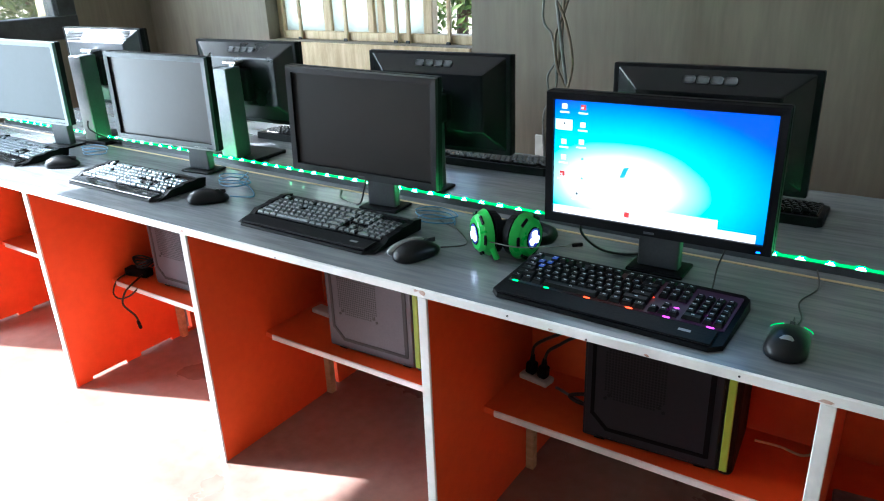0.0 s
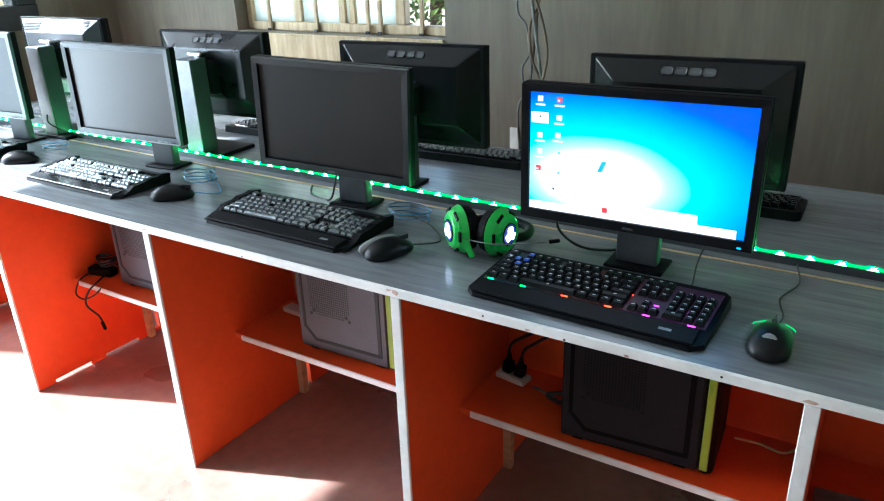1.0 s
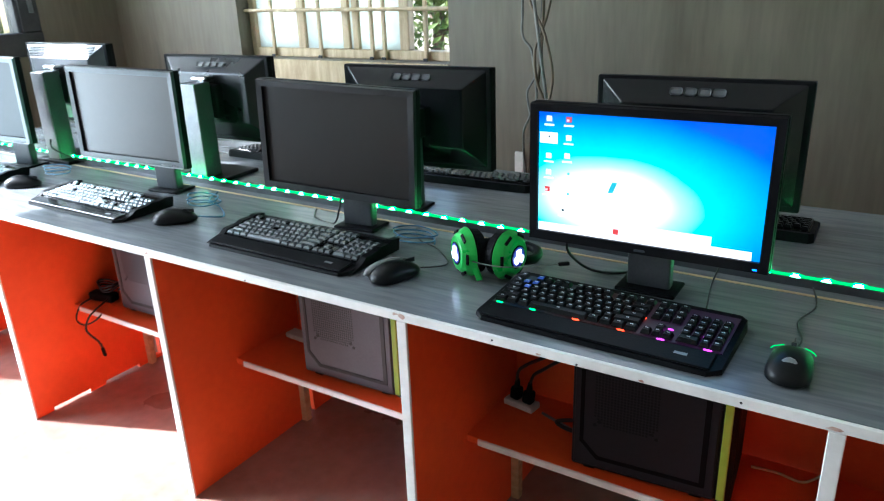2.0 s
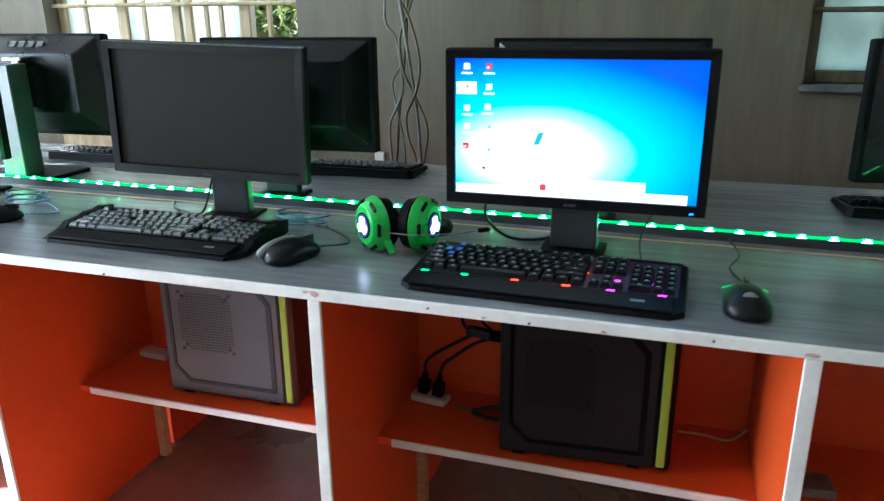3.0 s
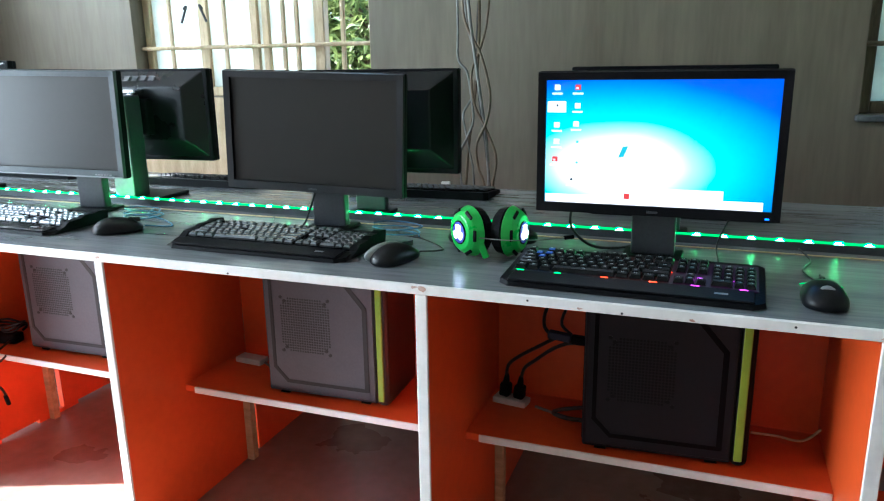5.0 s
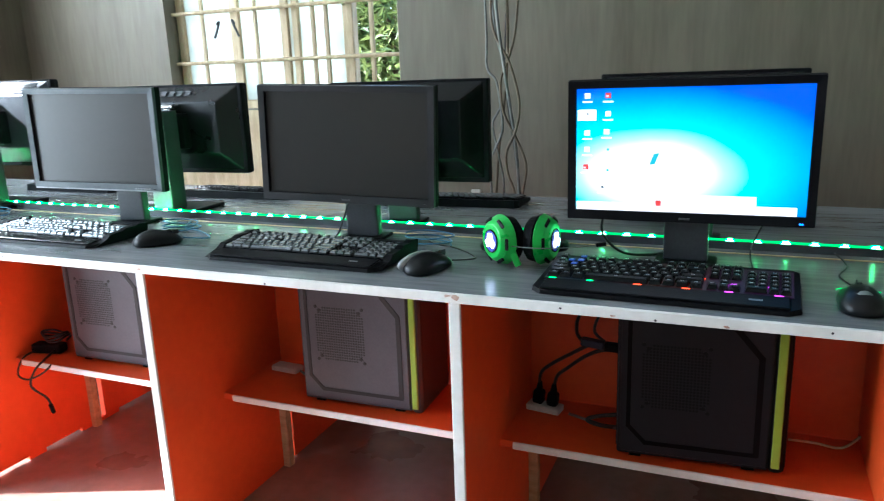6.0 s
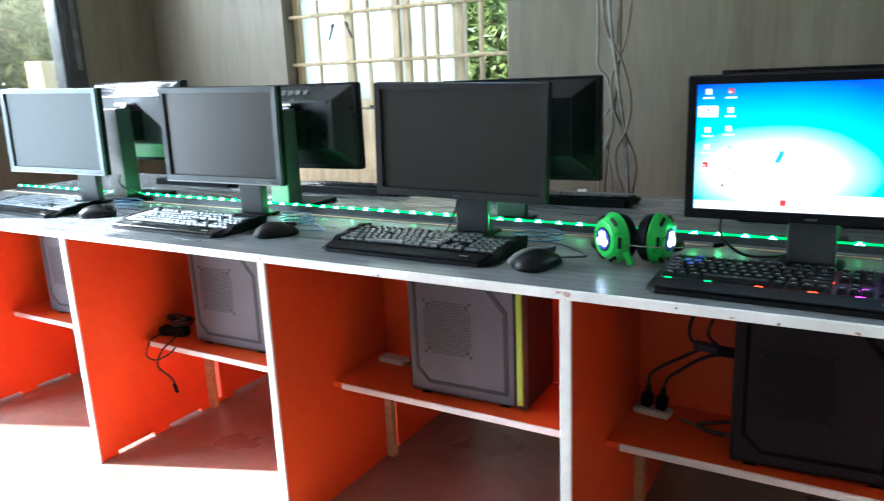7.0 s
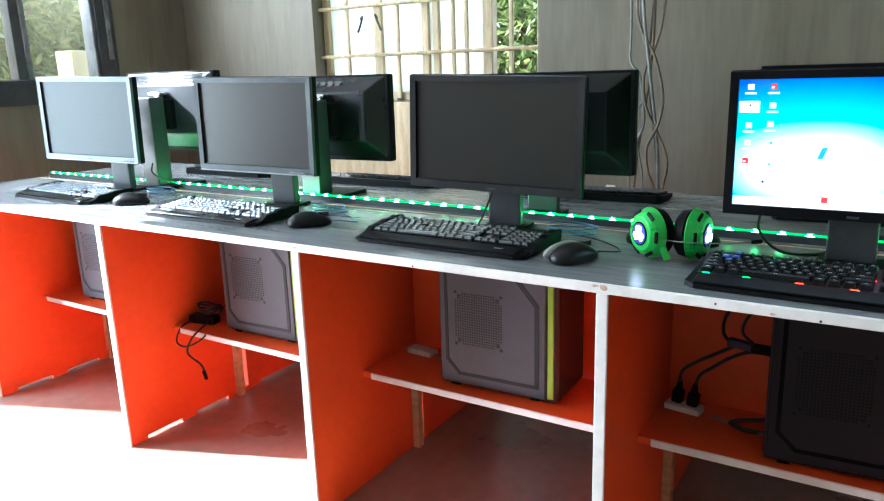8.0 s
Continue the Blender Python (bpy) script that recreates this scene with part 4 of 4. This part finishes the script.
mouse(pose(0.668, 0.112, TOP, 0, 0, 2), "black mouse with green lit edges and silver palm plate", lights=True)
mouse(pose(-0.112, 0.138, TOP, 0, 0, -20), "black mouse with a silver-grey side", silver_side=True)
mouse(pose(-0.878, 0.182, TOP, 0, 0, -52), "plain black mouse on the grey bench")
mouse(pose(-1.668, 0.205, TOP, 0, 0, -58), "plain black mouse near the bench end")

# ---- headphones ----
hp = thing("headphones", pose(0.062, 0.232, TOP, 0, 0, 14), "bright green and black gaming headphones with lit cups", "headphones")
for sx in (-1, 1):
    at = pose(sx * 0.041, 0.0, 0.0545, 0, 0, 69 if sx > 0 else -53) @ pose(0, 0, 0, 90, 0, 0) @ Matrix.Scale(1.07, 4)
    cup = bmesh.new()
    bmesh.ops.create_cone(cup, cap_ends=True, segments=32, radius1=0.050, radius2=0.041, depth=0.018, matrix=Matrix.Translation((0, 0, 0.009)))
    bmesh.ops.create_cone(cup, cap_ends=True, segments=32, radius1=0.041, radius2=0.033, depth=0.008, matrix=Matrix.Translation((0, 0, 0.022)))
    bmesh.ops.bevel(cup, geom=[e for e in cup.edges if e.calc_length() < 0.02], offset=0.0012, segments=1, affect="EDGES")
    c = part("ear_cup", cup, GREEN, hp, at=at)
    disc = bmesh.new()
    rod(disc, (0, 0, 0.025), (0, 0, 0.0275), 0.023, 28)
    part("cup_face", disc, BLACK_GLOSS, c)
    ring = bmesh.new()
    rod(ring, (0, 0, 0.027), (0, 0, 0.0282), 0.0205, 28)
    part("light_ring", ring, RING_BLUE, c)
    lamp = bmesh.new()
    for k in range(3):
        boxed(lamp, -0.0075, 0.0075, -0.002, 0.0155, 0.0275, 0.029, 0.003, 2, Matrix.Rotation(k * 2.094, 4, "Z"))
    part("cup_light", lamp, LOGO_LIGHT, c, "white glowing mark")
    for k in range(6):
        a = k * math.pi / 3 + 0.5
        part("slot", block(-0.011, 0.011, -0.0035, 0.0035, 0.0, 0.004, 0.0012), BLACK, c, at=Matrix.Rotation(a, 4, "Z") @ Matrix.Translation((0, 0.041, 0.0165)) @ pose(0, 0, 0, -24))
    pad = bmesh.new()
    rod(pad, (0, 0, -0.026), (0, 0, 0.0005), 0.043, 28, 0.047)
    bmesh.ops.bevel(pad, geom=[e for e in pad.edges if e.calc_length() < 0.02], offset=0.006, segments=2, affect="EDGES")
    part("ear_pad", pad, BLACK, c)
part("fin", block(-0.007, 0.007, -0.004, 0.004, -0.03, 0.03, 0.003, 2), GREEN, hp, at=pose(-0.018, -0.036, 0.034, 0, -22, 0))
band = [(-0.052, 0.028, 0.03), (-0.085, 0.07, 0.022), (-0.075, 0.14, 0.017), (0, 0.18, 0.016), (0.075, 0.14, 0.017), (0.085, 0.07, 0.022), (0.052, 0.028, 0.03)]
part("headband", tube(band, 0.011, 8), BLACK, hp)
part("microphone_boom", tube([(-0.02, -0.045, 0.05), (0.04, -0.055, 0.048), (0.10, -0.03, 0.044), (0.15, 0.0, 0.042)], 0.0013), CABLE_GREY, hp, "thin metal microphone arm")
part("microphone_tip", block(-0.012, 0.012, -0.004, 0.004, -0.004, 0.004, 0.002), BLACK, hp, at=pose(0.16, 0.005, 0.042, 0, 0, 30))


# ---- computer cases ----
def tower(m, label, shell, strip_material, groove=GROOVE, face=FRONT_GREY, hole=GROOVE):
    """A computer case, origin under the middle of its base; side panel towards -y, front towards +x."""
    tw = thing("computer_case", m, label, "computer", "computers in the bays")
    L, D, H = 0.295, 0.18, 0.362
    part("body", block(-L / 2, L / 2, -D / 2, D / 2, 0.008, H, 0.006, 2), shell, tw)
    side = part("side_panel", block(-L / 2 + 0.006, L / 2 - 0.004, -D / 2 - 0.003, -D / 2, 0.016, H - 0.008, 0.002), shell, tw)
    # the pressed line with cut corners
    pts = [(-0.124, 0.075), (-0.09, 0.04), (0.122, 0.04), (0.122, 0.245), (0.046, 0.335), (-0.124, 0.335)]
    for (xa, za), (xb, zb) in zip(pts, pts[1:] + pts[:1]):
        d = Vector((xb - xa, 0, zb - za))
        ang = math.degrees(math.atan2(d.z, d.x))
        w = 0.0056 if xa + xb > 0.15 else 0.0042
        part("pressed_line", block(-d.length / 2 - 0.003, d.length / 2 + 0.003, -0.0015, 0.0015, -w, w), groove, side, at=pose((xa + xb) / 2, -D / 2 - 0.003, (za + zb) / 2, 0, -ang, 0))
    holes = bmesh.new()
    for i in range(20):
        for k in range(21):
            cx, cz = -0.0967 + i * 0.0066, 0.122 + k * 0.0066
            if min(i, 19 - i) + min(k, 20 - k) < 3:
                continue
            vs = [holes.verts.new((cx + 0.0028 * math.cos(a), 0, cz + 0.0028 * math.sin(a))) for a in (0.52, 1.57, 2.62, 3.67, 4.71, 5.76)]
            holes.faces.new(vs)
    tagged(part("vent_grille", holes, hole, side, at=pose(0, -D / 2 - 0.0034, 0)), kind="stuff")
    for sx in (-1, 1):
        for sz in (-1, 1):
            for d in (0.068, 0.059):
                dot = bmesh.new()
                rod(dot, (0, -0.0008, 0), (0, 0.0008, 0), 0.0042, 12)
                part("fan_screw", dot, hole, side, at=pose(-0.034 + sx * (d - 0.005), -D / 2 - 0.0034, 0.188 + sz * d))
    part("front_panel", block(L / 2 - 0.004, L / 2 + 0.03, -D / 2 - 0.004, D / 2 + 0.002, 0.004, H + 0.002, 0.014, 3), face, tw, "dark plastic front")
    part("accent_strip", block(L / 2 + 0.003, L / 2 + 0.0185, -D / 2 - 0.0065, -D / 2 + 0.0, 0.018, H - 0.01, 0.0015), strip_material, tw, "lime green strip")
    for sx in (-1, 1):
        for sy in (-1, 1):
            part("foot", block(sx * 0.11 - 0.012, sx * 0.11 + 0.012, sy * 0.07 - 0.01, sy * 0.07 + 0.01, 0, 0.0085), BLACK, tw)
    part("rear_plate", block(-L / 2 - 0.002, -L / 2 + 0.001, -D / 2 + 0.012, D / 2 - 0.012, 0.02, H - 0.015), CASE_BLACK, tw)
    return tw


SHELF = 0.3385
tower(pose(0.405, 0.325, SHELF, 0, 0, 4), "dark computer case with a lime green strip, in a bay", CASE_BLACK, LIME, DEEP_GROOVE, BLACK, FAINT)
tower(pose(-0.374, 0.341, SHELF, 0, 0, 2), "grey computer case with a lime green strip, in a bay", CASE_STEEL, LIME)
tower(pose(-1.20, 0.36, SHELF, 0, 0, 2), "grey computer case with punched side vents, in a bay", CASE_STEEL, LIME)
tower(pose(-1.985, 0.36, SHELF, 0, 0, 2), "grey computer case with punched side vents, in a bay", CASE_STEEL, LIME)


# ---- power strips, plugs and cables ----
def cable(points, r, material, label, name="cable"):
    return solid(name, tube(points, r), material, label, "cable", smooth=False)


def power_strip(m, label, plugs=2):
    ps = thing("power_strip", m, label, "power strip", "power strips")
    part("body", block(-0.042, 0.042, -0.02, 0.02, 0, 0.016, 0.004, 2), SOCKET, ps)
    for k in range(plugs):
        p = part("plug", block(-0.013, 0.013, -0.013, 0.013, 0.0165, 0.05, 0.006, 2), BLACK, ps, "black plug", at=pose(-0.018 + 0.036 * k, 0, 0, 0, 5, 0))
        part("plug_neck", rod(bmesh.new(), (0, 0, 0.049), (0, 0, 0.072), 0.009, 10, 0.005), BLACK, p)
    return ps


power_strip(pose(0.068, 0.385, SHELF, 0, 0, -8), "white power strip with two black plugs")
power_strip(pose(-0.675, 0.395, SHELF, 0, 0, -4), "white power strip on the bay shelf", 0)
power_strip(pose(-1.43, 0.40, SHELF, 0, 0, -4), "white power strip with a black adapter", 1)
cable([(0.055, 0.385, 0.408), (0.06, 0.387, 0.435), (0.085, 0.39, 0.458), (0.125, 0.39, 0.485), (0.17, 0.385, 0.515), (0.20, 0.375, 0.528), (0.25, 0.37, 0.53)], 0.0042, CABLE, "black power cord rising to the case")
cable([(0.092, 0.382, 0.408), (0.10, 0.385, 0.433), (0.125, 0.387, 0.455), (0.16, 0.385, 0.485), (0.195, 0.375, 0.508), (0.225, 0.37, 0.516), (0.25, 0.365, 0.518)], 0.0042, CABLE, "black power cord rising to the case")
solid("video_plug", block(-0.026, 0.026, -0.011, 0.011, -0.009, 0.009, 0.004, 2), CABLE_NAVY, "dark blue video plug behind the case", "plug", pose(0.185, 0.362, 0.531, 0, 6, 0))
solid("cable_plug", block(-0.022, 0.022, -0.01, 0.01, -0.01, 0.01, 0.004, 2), BLACK, "black plug at the rear of the case", "plug", pose(0.234, 0.36, 0.527, 0, 2, 0))
cable([(0.162, 0.362, 0.534), (0.148, 0.37, 0.548), (0.146, 0.385, 0.575), (0.162, 0.395, 0.605), (0.20, 0.395, 0.625), (0.25, 0.39, 0.628)], 0.004, CABLE, "black cable loop behind the case")
cable([(0.21, 0.375, 0.532), (0.185, 0.385, 0.55), (0.19, 0.395, 0.58), (0.21, 0.395, 0.60), (0.25, 0.385, 0.605)], 0.0035, CABLE, "thin black cable loop behind the case")
cable([(0.13, 0.37, 0.345), (0.17, 0.36, 0.342), (0.22, 0.345, 0.341), (0.26, 0.33, 0.345)], 0.0035, CABLE_GREY, "pale cable on the shelf")
cable([(0.25, 0.362, 0.366), (0.20, 0.352, 0.358), (0.178, 0.346, 0.349), (0.205, 0.34, 0.3435), (0.25, 0.34, 0.3435)], 0.005, CABLE, "black cable coil on the shelf")
cable([(0.60, 0.40, 0.345), (0.65, 0.41, 0.341), (0.70, 0.40, 0.343), (0.735, 0.41, 0.37)], 0.003, RAW_WOOD, "thin pale wire on the shelf")
cable([(-0.63, 0.39, 0.345), (-0.60, 0.38, 0.34), (-0.56, 0.38, 0.345), (-0.54, 0.38, 0.36)], 0.0035, CABLE_GREY, "pale cable on the shelf")
solid("power_adapter", block(-0.05, 0.05, -0.02, 0.02, 0, 0.03, 0.006, 2), BLACK, "black power adapter on the bay shelf", "adapter", pose(-1.475, 0.285, SHELF, 0, 0, 12))
cable([(-1.44, 0.275, 0.352), (-1.42, 0.22, 0.345), (-1.43, 0.19, 0.32), (-1.45, 0.185, 0.27), (-1.40, 0.19, 0.24), (-1.385, 0.19, 0.22)], 0.0035, CABLE, "black cord hanging over the shelf edge")
cable([(-1.50, 0.275, 0.352), (-1.51, 0.22, 0.34), (-1.505, 0.19, 0.30), (-1.46, 0.185, 0.29), (-1.40, 0.19, 0.315), (-1.38, 0.21, 0.338)], 0.003, CABLE, "black cord looped over the shelf edge")
tangle = []
for i in range(26):
    a = i * 0.8
    tangle.append((-1.47 + 0.042 * math.cos(a) * (1 + 0.25 * math.sin(2.3 * i)), 0.31 + 0.03 * math.sin(a), SHELF + 0.034 + 0.0009 * i + 0.006 * math.sin(1.7 * i)))
cable(tangle, 0.0036, CABLE, "black cord bundled on the power adapter")
solid("cord_plug", block(-0.006, 0.006, -0.005, 0.005, -0.016, 0.016, 0.003), BLACK, "small black plug on a hanging cord", "plug", pose(-1.383, 0.19, 0.206, 0, -20, 0))
solid("small_box", block(-0.05, 0.05, -0.03, 0.03, 0, 0.018, 0.003), CABLE_GREY, "small grey box on the shaded shelf", "box", pose(0.82, 0.28, SHELF, 0, 0, 5))

# mouse and screen leads on the bench
Zc = TOP + 0.0025
cable([(0.668, 0.172, TOP + 0.012), (0.67, 0.23, Zc), (0.655, 0.30, Zc), (0.675, 0.38, Zc), (0.66, 0.46, Zc + 0.004)], 0.0018, CABLE, "thin black mouse lead")
cable([(-0.078, 0.185, TOP + 0.012), (-0.05, 0.25, Zc), (-0.12, 0.32, Zc), (-0.2, 0.36, Zc), (-0.26, 0.44, Zc)], 0.0018, CABLE, "thin black mouse lead")
cable([(-0.83, 0.22, TOP + 0.012), (-0.79, 0.27, Zc), (-0.87, 0.33, Zc), (-0.95, 0.36, Zc), (-1.0, 0.44, Zc)], 0.0018, CABLE_BLUE, "thin blue lead curled on the bench")
for k, (cx, cy) in enumerate(((-0.20, 0.345), (-0.93, 0.325), (-1.72, 0.36))):
    loop = []
    for i in range(20):
        a = i * 0.85 + k
        loop.append((cx + 0.055 * math.cos(a) * (1 + 0.15 * math.sin(3 * i)), cy + 0.035 * math.sin(a), Zc + 0.0015 * i))
    cable(loop, 0.0018, CABLE_BLUE, "thin blue lead coiled on the bench")
cable([(0.22, 0.285, TOP + 0.11), (0.215, 0.30, TOP + 0.06), (0.25, 0.34, Zc + 0.01), (0.31, 0.38, Zc), (0.36, 0.45, Zc + 0.003)], 0.003, CABLE, "black screen lead sagging under the lit monitor")
cable([(0.52, 0.29, TOP + 0.10), (0.50, 0.31, TOP + 0.04), (0.505, 0.26, Zc + 0.01), (0.50, 0.24, Zc)], 0.0018, CABLE, "thin black keyboard lead")
cable([(-0.40, 0.32, TOP + 0.10), (-0.43, 0.34, TOP + 0.05), (-0.47, 0.36, Zc), (-0.55, 0.38, Zc), (-0.60, 0.44, Zc)], 0.0025, CABLE, "black screen lead on the bench")
cable([(-1.83, 0.42, TOP + 0.10), (-1.86, 0.44, TOP + 0.06), (-1.80, 0.48, TOP + 0.02), (-1.78, 0.50, TOP + 0.004)], 0.003, CABLE, "black lead by the column stand")

# leads down the north wall
for k in range(3):
    rnd = random.Random(20 + k)
    pts, off = [], rnd.uniform(-0.03, 0.03)
    for i in range(10):
        z = HIGH - i * 0.238
        sway = 0.035 * math.sin(i * (0.9 + 0.12 * k) + k * 1.7)
        pts.append((-0.325 + off + sway + 0.015 * math.sin(k), 1.28 + 0.03 * math.cos(k + i * 0.6), z))
    cable(pts, rnd.choice((0.004, 0.005, 0.006)), (CABLE_GREY, CABLE_BROWN, CABLE, CABLE_GREY)[k % 4], "slack cable hanging down the wall")
Y = 1.28
WALL_LEADS = (
    (0.0052, CABLE_BROWN, ((-0.33, 2.74), (-0.37, 2.1), (-0.34, 1.6), (-0.351, 1.302), (-0.287, 1.155), (-0.255, 1.025), (-0.269, 0.931), (-0.304, 0.853), (-0.298, 0.775), (-0.274, 0.70), (-0.27, 0.5))),
    (0.0052, CABLE_BROWN, ((-0.31, 2.74), (-0.29, 2.1), (-0.25, 1.6), (-0.266, 1.299), (-0.293, 1.18), (-0.325, 1.10), (-0.316, 0.994), (-0.276, 0.912), (-0.236, 0.809), (-0.25, 0.70), (-0.27, 0.48))),
    (0.0045, CABLE_GREY, ((-0.36, 2.74), (-0.40, 2.0), (-0.378, 1.303), (-0.378, 1.15), (-0.345, 1.10), (-0.329, 1.007), (-0.324, 0.93), (-0.352, 0.865), (-0.373, 0.80), (-0.36, 0.6))),
    (0.0040, CABLE_GREY, ((-0.34, 2.74), (-0.33, 2.0), (-0.36, 1.5), (-0.349, 1.266), (-0.317, 1.156), (-0.312, 1.057), (-0.343, 0.994), (-0.364, 0.956), (-0.358, 0.904), (-0.339, 0.813), (-0.326, 0.727), (-0.33, 0.5))),
)
for k, (r, sheath, line) in enumerate(WALL_LEADS):
    cable([(x, Y - 0.018 + 0.012 * k, z) for x, z in line], r, sheath, "slack brown cable crossing another down the wall" if sheath is CABLE_BROWN else "slack grey cable hanging down the wall")
sock = thing("wall_socket", pose(-0.55, NORTH - 0.001, 0.61), "white wall socket with a cable", "socket")
part("plate", block(-0.02, 0.02, -0.012, 0, -0.05, 0.05, 0.003), SOCKET, sock)
